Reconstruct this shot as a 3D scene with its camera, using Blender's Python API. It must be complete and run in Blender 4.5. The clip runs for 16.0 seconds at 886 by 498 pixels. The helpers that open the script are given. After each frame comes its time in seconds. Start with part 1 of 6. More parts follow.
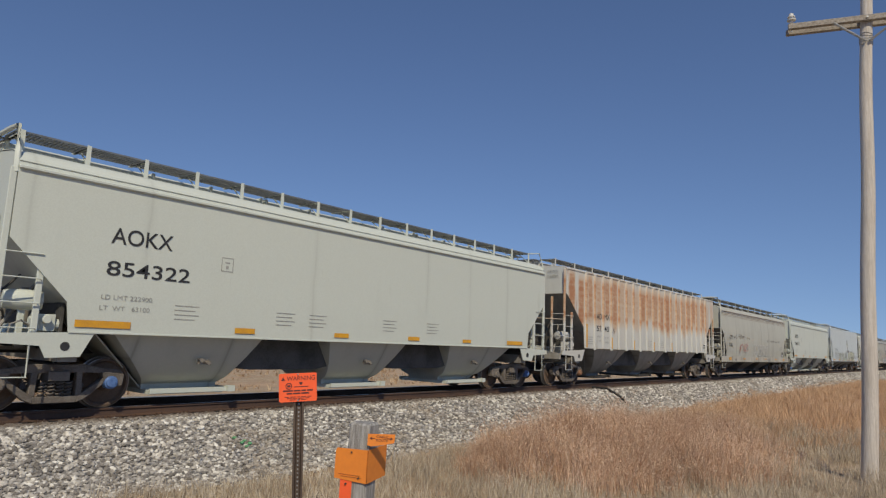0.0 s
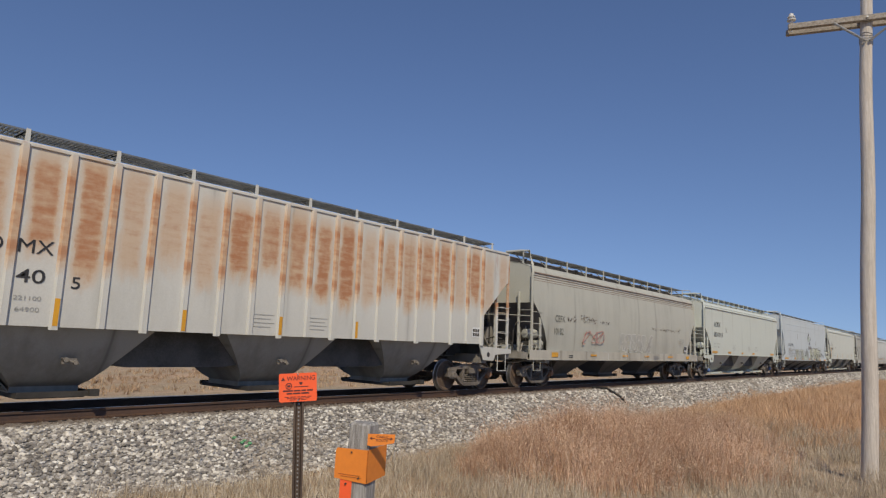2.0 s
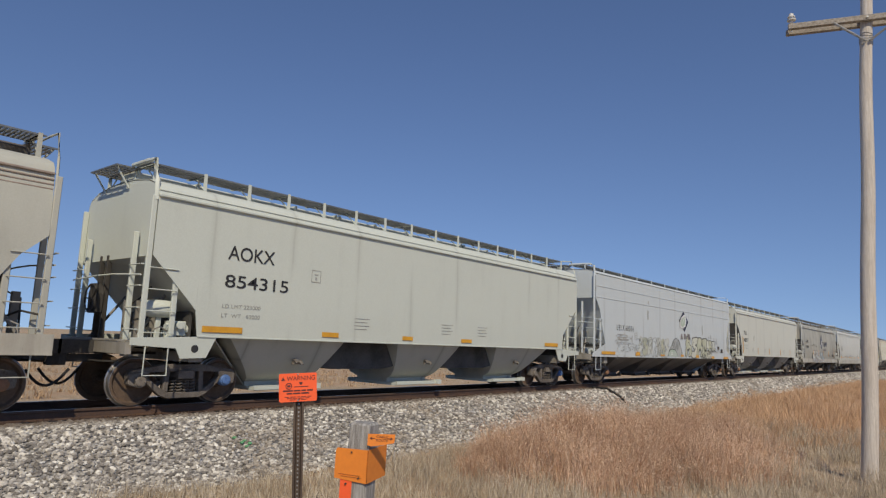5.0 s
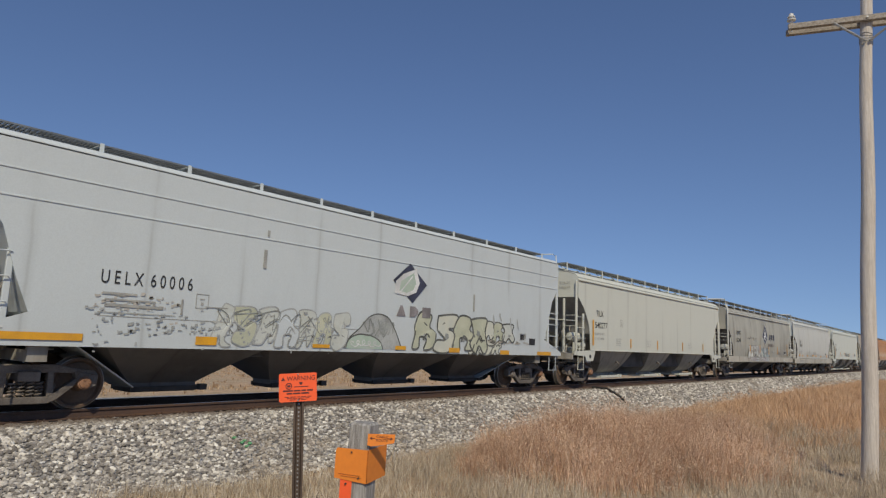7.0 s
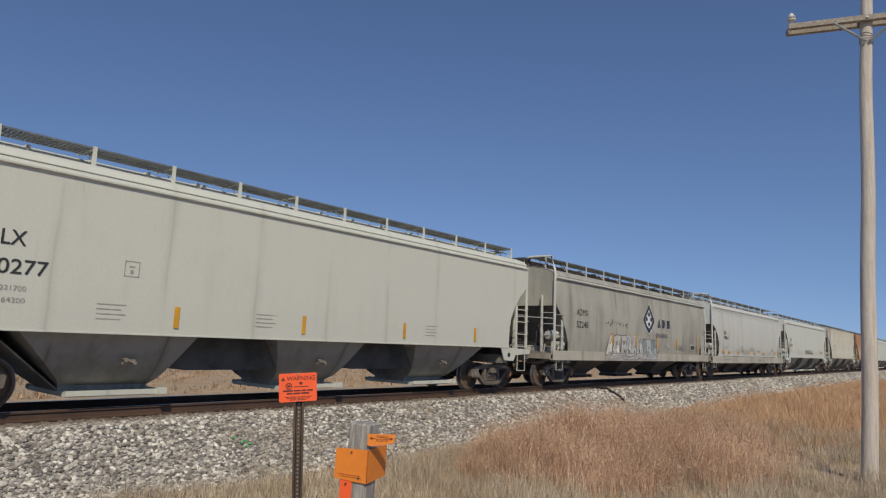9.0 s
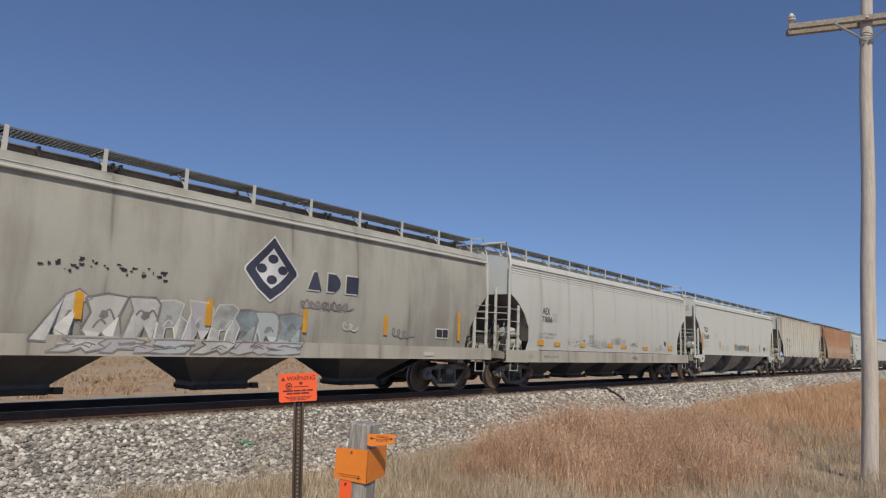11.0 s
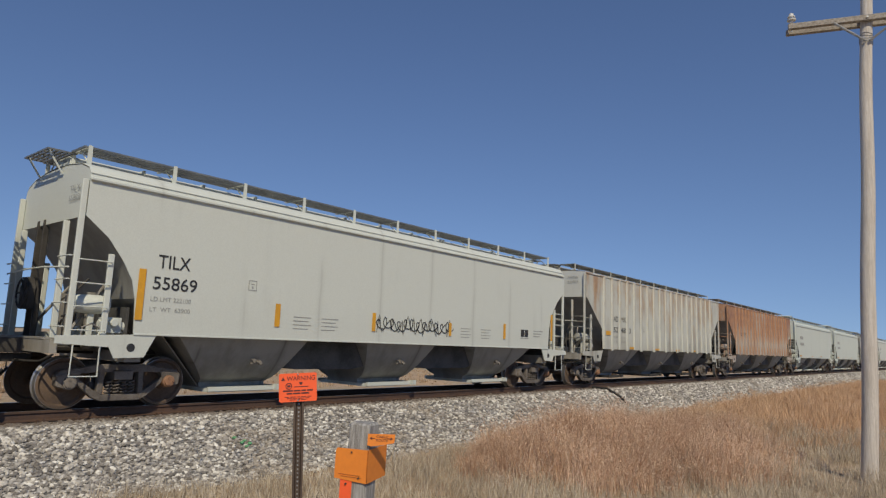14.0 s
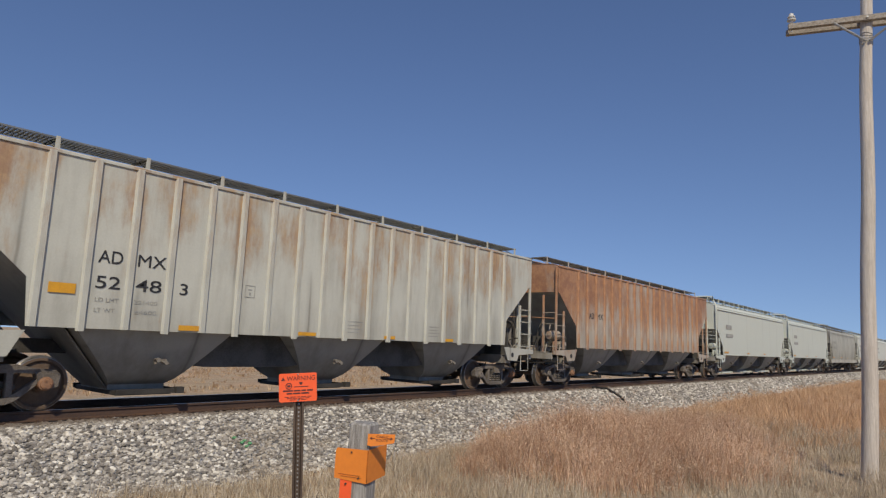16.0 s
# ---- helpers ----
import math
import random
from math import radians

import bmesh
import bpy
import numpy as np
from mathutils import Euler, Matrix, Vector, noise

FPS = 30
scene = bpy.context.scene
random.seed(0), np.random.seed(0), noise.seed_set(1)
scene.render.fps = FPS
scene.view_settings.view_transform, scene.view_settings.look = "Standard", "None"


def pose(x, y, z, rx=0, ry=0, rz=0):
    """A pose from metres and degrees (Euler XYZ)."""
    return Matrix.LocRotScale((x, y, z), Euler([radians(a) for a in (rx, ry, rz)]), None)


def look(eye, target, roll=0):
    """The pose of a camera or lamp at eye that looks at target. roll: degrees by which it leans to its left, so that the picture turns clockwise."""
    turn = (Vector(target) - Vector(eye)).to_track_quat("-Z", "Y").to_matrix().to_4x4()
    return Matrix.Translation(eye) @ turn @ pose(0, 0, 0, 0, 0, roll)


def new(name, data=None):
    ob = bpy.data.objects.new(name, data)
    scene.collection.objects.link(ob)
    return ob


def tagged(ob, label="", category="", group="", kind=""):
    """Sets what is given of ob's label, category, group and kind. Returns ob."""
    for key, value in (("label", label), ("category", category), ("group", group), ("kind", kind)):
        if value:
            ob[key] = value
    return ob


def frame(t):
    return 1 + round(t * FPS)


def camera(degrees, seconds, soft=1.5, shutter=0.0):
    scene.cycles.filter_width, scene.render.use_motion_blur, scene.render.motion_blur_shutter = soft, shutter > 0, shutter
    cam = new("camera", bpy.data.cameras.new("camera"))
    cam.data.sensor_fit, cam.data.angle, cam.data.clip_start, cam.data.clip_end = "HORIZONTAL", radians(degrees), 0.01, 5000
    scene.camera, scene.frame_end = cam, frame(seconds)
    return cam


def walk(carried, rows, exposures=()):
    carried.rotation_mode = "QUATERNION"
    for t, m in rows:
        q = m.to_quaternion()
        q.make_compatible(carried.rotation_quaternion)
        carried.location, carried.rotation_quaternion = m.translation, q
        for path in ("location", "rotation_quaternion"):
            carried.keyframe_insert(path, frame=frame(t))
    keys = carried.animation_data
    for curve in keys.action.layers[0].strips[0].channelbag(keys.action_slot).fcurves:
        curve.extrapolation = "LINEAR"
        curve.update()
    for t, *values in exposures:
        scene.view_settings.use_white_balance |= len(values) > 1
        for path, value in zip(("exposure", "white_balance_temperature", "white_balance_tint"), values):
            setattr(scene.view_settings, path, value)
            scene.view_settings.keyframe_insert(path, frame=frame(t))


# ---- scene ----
from functools import lru_cache

# ---------------------------------------------------------------- camera
cam = camera(69.5, 16.0, soft=1.25, shutter=0.0)
EYE = Vector((0.0, 0.0, 1.411))
PITCH, HEADING = radians(8.389), radians(40.164)
AIM = EYE + 10 * Vector((math.cos(PITCH) * math.cos(HEADING), math.cos(PITCH) * math.sin(HEADING), math.sin(PITCH)))
DIM, FULL = (-0.13, 6500, 11), (-0.06, 6500, 13)
walk(cam, [(0.0, look(EYE, AIM, 2.203)), (16.0, look(EYE, AIM, 2.203))],
     [(t, *v) for t, v in ((0.0, DIM), (1.0, DIM), (2.0, FULL), (4.6, FULL), (6.6, DIM), (8.7, DIM), (10.6, FULL), (12.2, FULL), (13.0, DIM), (15.2, DIM), (16.0, FULL))])

# ---------------------------------------------------------------- light
SUN_EL, SUN_DIR = radians(43), Vector((-0.67, -0.74, 0)).normalized()
world = bpy.data.worlds.new("sky")
scene.world = world
world.use_nodes = True
wn = world.node_tree
sky = wn.nodes.new("ShaderNodeTexSky")
sky.sky_type = "NISHITA"
sky.sun_disc = False
sky.sun_elevation = SUN_EL
sky.sun_rotation = math.atan2(SUN_DIR.x, SUN_DIR.y)
sky.air_density, sky.dust_density, sky.ozone_density, sky.altitude = 1.0, 0.0, 7.0, 300
# dry clear air: the sky keeps its blue far down; the sky is looked up a little higher than the view
way = wn.nodes.new("ShaderNodeTexCoord")
lift = wn.nodes.new("ShaderNodeVectorMath")
lift.operation = "MULTIPLY_ADD"
lift.inputs[1].default_value, lift.inputs[2].default_value = (1, 1, 0.78), (0, 0, 0.10)
wn.links.new(way.outputs["Generated"], lift.inputs[0])
wn.links.new(lift.outputs[0], sky.inputs[0])
tint = wn.nodes.new("ShaderNodeMix")
tint.data_type, tint.blend_type = "RGBA", "MULTIPLY"
tint.inputs[0].default_value = 1.0
tint.inputs[7].default_value = (1.13, 1.02, 1.02, 1)
wn.links.new(sky.outputs[0], tint.inputs[6])
wn.links.new(tint.outputs[2], wn.nodes["Background"].inputs[0])
wn.nodes["Background"].inputs[1].default_value = 0.092
sun = new("sun", bpy.data.lights.new("sun", "SUN"))
sun.data.energy, sun.data.angle, sun.data.color = 3.5, radians(0.5), (1.0, 0.895, 0.68)
sun.matrix_world = look((0, 0, 40), Vector((0, 0, 40)) - (SUN_DIR * math.cos(SUN_EL) + Vector((0, 0, math.sin(SUN_EL)))))
scene.view_settings.exposure = 0.0

# ---------------------------------------------------------------- plan
YC = 13.31            # centre line of the track
GROUND = -0.95
HALF = 1.61           # half width of a wagon
RAD = 0.457           # wheel radius


def gone(t):
    """How far the train has rolled after t seconds."""
    return 10.4033 * t - 0.00587 * t * t


# ---------------------------------------------------------------- materials
def nodes_of(name):
    m = bpy.data.materials.new(name)
    m.use_nodes = True
    nt = m.node_tree
    return m, nt, nt.nodes["Principled BSDF"]


def add(nt, kind, **kw):
    n = nt.nodes.new(kind)
    for k, v in kw.items():
        n.inputs[k].default_value = v
    return n


def math_node(nt, op, a, b=None, clamp=False):
    n = nt.nodes.new("ShaderNodeMath")
    n.operation, n.use_clamp = op, clamp
    for i, v in enumerate((a, b)):
        if v is None:
            continue
        if isinstance(v, (int, float)):
            n.inputs[i].default_value = v
        else:
            nt.links.new(v, n.inputs[i])
    return n.outputs[0]


def coords(nt, scale=(1, 1, 1), shift=(0, 0, 0)):
    tc = nt.nodes.new("ShaderNodeTexCoord")
    mp = nt.nodes.new("ShaderNodeMapping")
    mp.inputs["Scale"].default_value = scale
    mp.inputs["Location"].default_value = shift
    nt.links.new(tc.outputs["Object"], mp.inputs[0])
    return mp.outputs[0]


def noise_tex(nt, scale, detail=4, rough=0.6, vec=None):
    n = add(nt, "ShaderNodeTexNoise", Scale=scale, Detail=detail, Roughness=rough)
    if vec is not None:
        nt.links.new(vec, n.inputs["Vector"])
    return n.outputs[0]


def ramp(nt, fac, lo, hi):
    n = nt.nodes.new("ShaderNodeMapRange")
    n.interpolation_type = "SMOOTHSTEP"
    n.inputs[1].default_value, n.inputs[2].default_value = lo, hi
    nt.links.new(fac, n.inputs[0])
    return n.outputs[0]


def mix(nt, fac, a, b):
    n = nt.nodes.new("ShaderNodeMix")
    n.data_type = "RGBA"
    if isinstance(fac, (int, float)):
        n.inputs[0].default_value = fac
    else:
        nt.links.new(fac, n.inputs[0])
    for i, v in ((6, a), (7, b)):
        if isinstance(v, tuple):
            n.inputs[i].default_value = (*v, 1)
        else:
            nt.links.new(v, n.inputs[i])
    return n.outputs[2]


def bump(nt, bsdf, height, strength=0.3, dist=0.02):
    n = add(nt, "ShaderNodeBump", Strength=strength, Distance=dist)
    nt.links.new(height, n.inputs["Height"])
    nt.links.new(n.outputs[0], bsdf.inputs["Normal"])


def plain(name, col, rough=0.6, metal=0.0, vary=0.25, scale=8.0, dark=None, relief=0.15):
    m, nt, b = nodes_of(name)
    v = coords(nt)
    big, fine = noise_tex(nt, scale * 0.2, 3, 0.6, v), noise_tex(nt, scale * 4, 5, 0.7, v)
    d = dark or tuple(c * (1 - vary) * 0.75 for c in col)
    f = math_node(nt, "ADD", math_node(nt, "MULTIPLY", big, 0.6), math_node(nt, "MULTIPLY", fine, 0.4))
    c = mix(nt, ramp(nt, f, 0.35, 0.65), d, col)
    nt.links.new(c, b.inputs["Base Color"])
    b.inputs["Roughness"].default_value, b.inputs["Metallic"].default_value = rough, metal
    if relief:
        bump(nt, b, fine, relief, 0.01)
    return m


def wagon_paint(name, col, dirt=0.3, rust=0.0, seed=0.0, dirtcol=(0.16, 0.145, 0.12), low=1.4, panel=0.0, rustcol=(0.34, 0.135, 0.055), ribx=6.945, rust2=(0.50, 0.27, 0.13)):
    """Old wagon paint: soft blotches, upright streaks, road dirt and rust with upright runs."""
    m, nt, b = nodes_of(name)
    sh = (seed * 13.7, seed * 3.1, 0)
    v = coords(nt, (1, 1, 1), sh)
    streak = coords(nt, (1.5, 1.5, 0.22), sh)
    fine = coords(nt, (9, 9, 0.6), sh)
    n_big, n_st, n_fi, n_gr = noise_tex(nt, 0.55, 4, 0.55, v), noise_tex(nt, 1.3, 5, 0.65, streak), noise_tex(nt, 1.5, 4, 0.7, fine), noise_tex(nt, 40, 3, 0.7, v)
    base = mix(nt, ramp(nt, n_gr, 0.3, 0.7), tuple(c * 0.93 for c in col), col)
    tc = nt.nodes.new("ShaderNodeTexCoord")
    sep = nt.nodes.new("ShaderNodeSeparateXYZ")
    nt.links.new(tc.outputs["Object"], sep.inputs[0])
    z = sep.outputs[2]
    # dirt: blotches, streaks, and spray near the wheels
    spray = ramp(nt, math_node(nt, "ADD", z, math_node(nt, "MULTIPLY", n_st, -1.2)), low + 0.5, low - 0.7)
    d = math_node(nt, "ADD", math_node(nt, "MULTIPLY", n_big, 0.45), math_node(nt, "MULTIPLY", n_st, 0.55))
    d = ramp(nt, d, 0.57 - 0.30 * dirt, 0.76 - 0.22 * dirt)
    d = math_node(nt, "ADD", math_node(nt, "MULTIPLY", d, min(1.0, 0.35 + dirt * 0.7)), math_node(nt, "MULTIPLY", spray, 0.22 + 0.3 * dirt), True)
    c = mix(nt, math_node(nt, "MULTIPLY", d, min(0.85, dirt * 1.1), True), base, dirtcol)
    # grime along the upright welds
    bend = math_node(nt, "MULTIPLY", math_node(nt, "SUBTRACT", noise_tex(nt, 0.9, 2, 0.5, v), 0.5), 0.10)
    wave = math_node(nt, "PINGPONG", math_node(nt, "ADD", math_node(nt, "ADD", sep.outputs[0], bend), 50.0 + seed), 0.98)
    part_of = ramp(nt, noise_tex(nt, 1.0, 2, 0.5, coords(nt, (0.75, 0.75, 0.35), (seed * 5.3, 0, seed))), 0.42, 0.58)
    weld = math_node(nt, "MULTIPLY", math_node(nt, "ADD", math_node(nt, "MULTIPLY", ramp(nt, wave, 0.16, 0.0), 0.45), math_node(nt, "MULTIPLY", ramp(nt, wave, 0.045, 0.0), 0.55)), part_of)
    c = mix(nt, math_node(nt, "MULTIPLY", weld, 0.02 + 1.15 * dirt, True), c, tuple(x * 0.8 for x in dirtcol))
    # faint upright runs, here and there
    runs = math_node(nt, "MULTIPLY", ramp(nt, n_fi, 0.62, 0.76), ramp(nt, n_big, 0.48, 0.66))
    c = mix(nt, math_node(nt, "MULTIPLY", runs, 0.12 + 0.25 * dirt), c, tuple(x * 0.6 for x in dirtcol))
    if rust > 0 and panel >= 0.25:
        # every panel between two posts has its own cloud of rust, ember-brown in the middle, rippled by the dents, fading downwards
        along = math_node(nt, "ADD", sep.outputs[0], ribx + 73.8)
        cell = math_node(nt, "FLOOR", math_node(nt, "DIVIDE", along, 0.738))
        own = nt.nodes.new("ShaderNodeTexWhiteNoise")
        own.noise_dimensions = "1D"
        nt.links.new(cell, own.inputs["W"])
        luck = nt.nodes.new("ShaderNodeSeparateColor")
        nt.links.new(own.outputs["Color"], luck.inputs[0])
        mid = math_node(nt, "PINGPONG", along, 0.369)
        ripple = noise_tex(nt, 1.0, 3, 0.6, coords(nt, (1.6, 1.6, 7.5), sh))
        soft = noise_tex(nt, 1.4, 5, 0.7, coords(nt, (1.4, 1.4, 0.7), sh))
        low_z = math_node(nt, "ADD", math_node(nt, "MULTIPLY", luck.outputs[0], 0.55), math_node(nt, "MULTIPLY", soft, 0.9))
        up = ramp(nt, math_node(nt, "SUBTRACT", z, low_z), 1.45, 2.05)
        down = ramp(nt, math_node(nt, "SUBTRACT", z, math_node(nt, "MULTIPLY", luck.outputs[1], 0.35)), 4.45, 3.7)
        wide = ramp(nt, math_node(nt, "ADD", mid, math_node(nt, "MULTIPLY", math_node(nt, "SUBTRACT", soft, 0.5), 0.34)), 0.03, 0.25)
        cloud = math_node(nt, "MULTIPLY", math_node(nt, "MULTIPLY", up, down), wide)
        cloud = math_node(nt, "MULTIPLY", cloud, math_node(nt, "ADD", math_node(nt, "MULTIPLY", luck.outputs[2], 0.65), 0.70))
        grainy = math_node(nt, "ADD", math_node(nt, "MULTIPLY", ripple, 0.9), math_node(nt, "MULTIPLY", noise_tex(nt, 7, 5, 0.7, v), 0.5))
        tan = math_node(nt, "MULTIPLY", cloud, ramp(nt, math_node(nt, "ADD", cloud, math_node(nt, "MULTIPLY", grainy, 0.5)), 0.20, 0.80), True)
        c = mix(nt, math_node(nt, "MULTIPLY", tan, 0.72), c, rust2)
        core = math_node(nt, "MULTIPLY", ramp(nt, math_node(nt, "MULTIPLY", cloud, grainy), 0.42, 1.0), ramp(nt, z, 1.8, 2.4))
        c = mix(nt, math_node(nt, "MULTIPLY", core, 0.85), c, rustcol)
        # rust that runs down along the posts
        post = math_node(nt, "MULTIPLY", ramp(nt, mid, 0.10, 0.03), ramp(nt, noise_tex(nt, 1.6, 5, 0.7, coords(nt, (2.2, 2.2, 0.5), sh)), 0.50, 0.66))
        post = math_node(nt, "MULTIPLY", post, ramp(nt, z, 1.9, 3.1))
        c = mix(nt, math_node(nt, "MULTIPLY", post, 0.75), c, (0.40, 0.17, 0.10))
    elif rust > 0:
        wide = noise_tex(nt, 1.0, 6, 0.72, coords(nt, (1.15, 1.15, 0.40), sh))
        r = math_node(nt, "ADD", math_node(nt, "MULTIPLY", wide, 0.7), math_node(nt, "MULTIPLY", n_st, 0.3))
        if panel > 0:
            # the upper half rusts first, and most of all beside the posts
            r = math_node(nt, "ADD", r, math_node(nt, "MULTIPLY", math_node(nt, "SUBTRACT", ramp(nt, z, 1.5, 4.0), 0.5), 0.14))
            beside = ramp(nt, math_node(nt, "PINGPONG", math_node(nt, "ADD", sep.outputs[0], ribx + 73.8), 0.369), 0.20, 0.07)
            r = math_node(nt, "ADD", r, math_node(nt, "MULTIPLY", beside, 0.05))
        r = math_node(nt, "ADD", r, math_node(nt, "MULTIPLY", math_node(nt, "SUBTRACT", n_big, 0.5), 0.35))
        rm = ramp(nt, r, 0.68 - 0.28 * rust, 0.86 - 0.22 * rust)
        rc = mix(nt, ramp(nt, noise_tex(nt, 2.2, 6, 0.75, v), 0.38, 0.62), rustcol, rust2)
        rc = mix(nt, math_node(nt, "MULTIPLY", ramp(nt, n_fi, 0.52, 0.75), 0.4), rc, tuple(x * 0.6 for x in rustcol))
        c = mix(nt, math_node(nt, "MULTIPLY", rm, 0.85), c, rc)
    nt.links.new(c, b.inputs["Base Color"])
    b.inputs["Roughness"].default_value = 0.55
    b.inputs["Specular IOR Level"].default_value = 0.35
    h = math_node(nt, "ADD", math_node(nt, "MULTIPLY", n_big, 1.0), math_node(nt, "MULTIPLY", n_gr, 0.03))
    bump(nt, b, h, 0.22, 0.05)
    return m


M_STEEL = plain("dark_steel", (0.075, 0.068, 0.06), 0.7, 0.2, 0.4)
M_FRAME = plain("truck_casting", (0.20, 0.175, 0.15), 0.75, 0.0, 0.4, 10, (0.08, 0.067, 0.056))
M_FRAME2 = plain("dusty_casting", (0.25, 0.225, 0.19), 0.8, 0.0, 0.4, 10, (0.085, 0.07, 0.058))
M_WHEEL = plain("rusty_wheel", (0.20, 0.135, 0.09), 0.7, 0.2, 0.4, 6, (0.10, 0.07, 0.05))
M_TREAD = plain("bright_tread", (0.42, 0.40, 0.38), 0.35, 0.85, 0.2)
M_CAPBLUE = plain("blue_cap", (0.10, 0.19, 0.42), 0.5, 0.0, 0.2)
M_CAPRUST = plain("rust_cap", (0.30, 0.16, 0.09), 0.7, 0.0, 0.3)
M_GRATE = plain("galvanised_grating", (0.26, 0.27, 0.27), 0.5, 0.5, 0.2)
M_BLACK = plain("black_lettering", (0.035, 0.035, 0.038), 0.6, 0, 0.2, 12, relief=0)
M_FADE = plain("faded_lettering", (0.25, 0.25, 0.235), 0.65, 0, 0.4, 12, (0.40, 0.40, 0.37), relief=0)
M_YELLOW = plain("reflector_yellow", (0.72, 0.36, 0.02), 0.4, 0, 0.25, 14, (0.55, 0.27, 0.03), relief=0)
M_WHITE = plain("white_paint", (0.75, 0.76, 0.75), 0.5, 0, 0.1, relief=0)
M_HOSE = plain("rubber_hose", (0.03, 0.03, 0.03), 0.6, 0, 0.2)
M_RAIL = plain("rusted_rail", (0.13, 0.075, 0.05), 0.7, 0.3, 0.3, 5, (0.075, 0.05, 0.04))
M_RAILTOP = plain("worn_railhead", (0.30, 0.29, 0.28), 0.35, 0.8, 0.2)
M_EAVE = plain("brown_stained_strip", (0.36, 0.30, 0.25), 0.7, 0, 0.3, 9, (0.20, 0.145, 0.115), relief=0)
M_TIE = plain("creosote_tie", (0.10, 0.075, 0.055), 0.85, 0, 0.4, 6)


# ---------------------------------------------------------------- mesh helpers
def box(bm, x0, x1, y0, y1, z0, z1):
    v = [bm.verts.new(p) for p in ((x0, y0, z0), (x1, y0, z0), (x1, y1, z0), (x0, y1, z0), (x0, y0, z1), (x1, y0, z1), (x1, y1, z1), (x0, y1, z1))]
    for f in ((3, 2, 1, 0), (4, 5, 6, 7), (0, 1, 5, 4), (1, 2, 6, 5), (2, 3, 7, 6), (3, 0, 4, 7)):
        bm.faces.new([v[i] for i in f])


def tube(bm, pts, r, n=6, r1=None):
    """A round bar through the points, capped."""
    pts = [Vector(p) for p in pts]
    rings = []
    for i, p in enumerate(pts):
        d = (pts[min(i + 1, len(pts) - 1)] - pts[max(i - 1, 0)]).normalized()
        a = d.cross(Vector((0, 0, 1)) if abs(d.z) < 0.9 else Vector((0, 1, 0))).normalized()
        b = d.cross(a)
        rr = r + ((r1 if r1 is not None else r) - r) * i / (len(pts) - 1)
        rings.append([bm.verts.new(p + rr * (math.cos(k * 2 * math.pi / n) * a + math.sin(k * 2 * math.pi / n) * b)) for k in range(n)])
    for r0, r2 in zip(rings, rings[1:]):
        for k in range(n):
            bm.faces.new((r0[k], r0[(k + 1) % n], r2[(k + 1) % n], r2[k]))
    bm.faces.new(rings[0][::-1])
    bm.faces.new(rings[-1])


def prism(bm, poly, axis, a, b):
    """A polygon (two coordinates) pushed from a to b along axis x, y or z."""
    def at(p, h):
        return {"x": (h, p[0], p[1]), "y": (p[0], h, p[1]), "z": (p[0], p[1], h)}[axis]
    v0, v1 = [bm.verts.new(at(p, a)) for p in poly], [bm.verts.new(at(p, b)) for p in poly]
    bm.faces.new(v0)
    bm.faces.new(v1[::-1])
    n = len(poly)
    for i in range(n):
        bm.faces.new((v0[i], v1[i], v1[(i + 1) % n], v0[(i + 1) % n]))


def slab(bm, grid, off):
    """A sheet given as rows of points, thickened by the vector off (or a function of the point)."""
    rows, cols = len(grid), len(grid[0])
    o = off if callable(off) else (lambda p: Vector(off))
    A = [[bm.verts.new(p) for p in r] for r in grid]
    B = [[bm.verts.new(Vector(p) + o(Vector(p))) for p in r] for r in grid]
    for i in range(rows - 1):
        for j in range(cols - 1):
            bm.faces.new((A[i][j], A[i][j + 1], A[i + 1][j + 1], A[i + 1][j]))
            bm.faces.new((B[i][j], B[i + 1][j], B[i + 1][j + 1], B[i][j + 1]))
    rim = [(0, j) for j in range(cols)] + [(i, cols - 1) for i in range(1, rows)] + [(rows - 1, j) for j in range(cols - 2, -1, -1)] + [(i, 0) for i in range(rows - 2, 0, -1)]
    for (a, b), (c, d) in zip(rim, rim[1:] + rim[:1]):
        bm.faces.new((A[a][b], B[a][b], B[c][d], A[c][d]))


def lathe(bm, prof, n=28):
    """Turn a profile of (radius, y) about the y axis."""
    rings = [[bm.verts.new((r * math.cos(2 * math.pi * k / n), y, r * math.sin(2 * math.pi * k / n))) for k in range(n)] for r, y in prof]
    for a, b in zip(rings, rings[1:]):
        for k in range(n):
            bm.faces.new((a[k], a[(k + 1) % n], b[(k + 1) % n], b[k]))
    bm.faces.new(rings[0][::-1])
    bm.faces.new(rings[-1])


def made(name, bm, smooth=False, bevel=0.0):
    if bevel:
        bmesh.ops.bevel(bm, geom=bm.edges[:], offset=bevel, segments=1, affect="EDGES", clamp_overlap=True)
    bmesh.ops.recalc_face_normals(bm, faces=bm.faces[:])
    me = bpy.data.meshes.new(name)
    bm.to_mesh(me)
    bm.free()
    me.materials.append(None)
    if smooth:
        me.shade_smooth()
        me.set_sharp_from_angle(angle=radians(35))
    return me


def part(name, me, material, parent=None, label="", m=None):
    """Links a bmesh or mesh as one mesh object under a thing or part."""
    if isinstance(me, bmesh.types.BMesh):
        me = made(name, me)
    ob = new(name, me)
    ob.material_slots[0].link = "OBJECT"
    ob.material_slots[0].material = material
    if parent is not None:
        ob.parent = parent
    if m is not None:
        ob.matrix_basis = m
    if label:
        tagged(ob, label)
    return ob


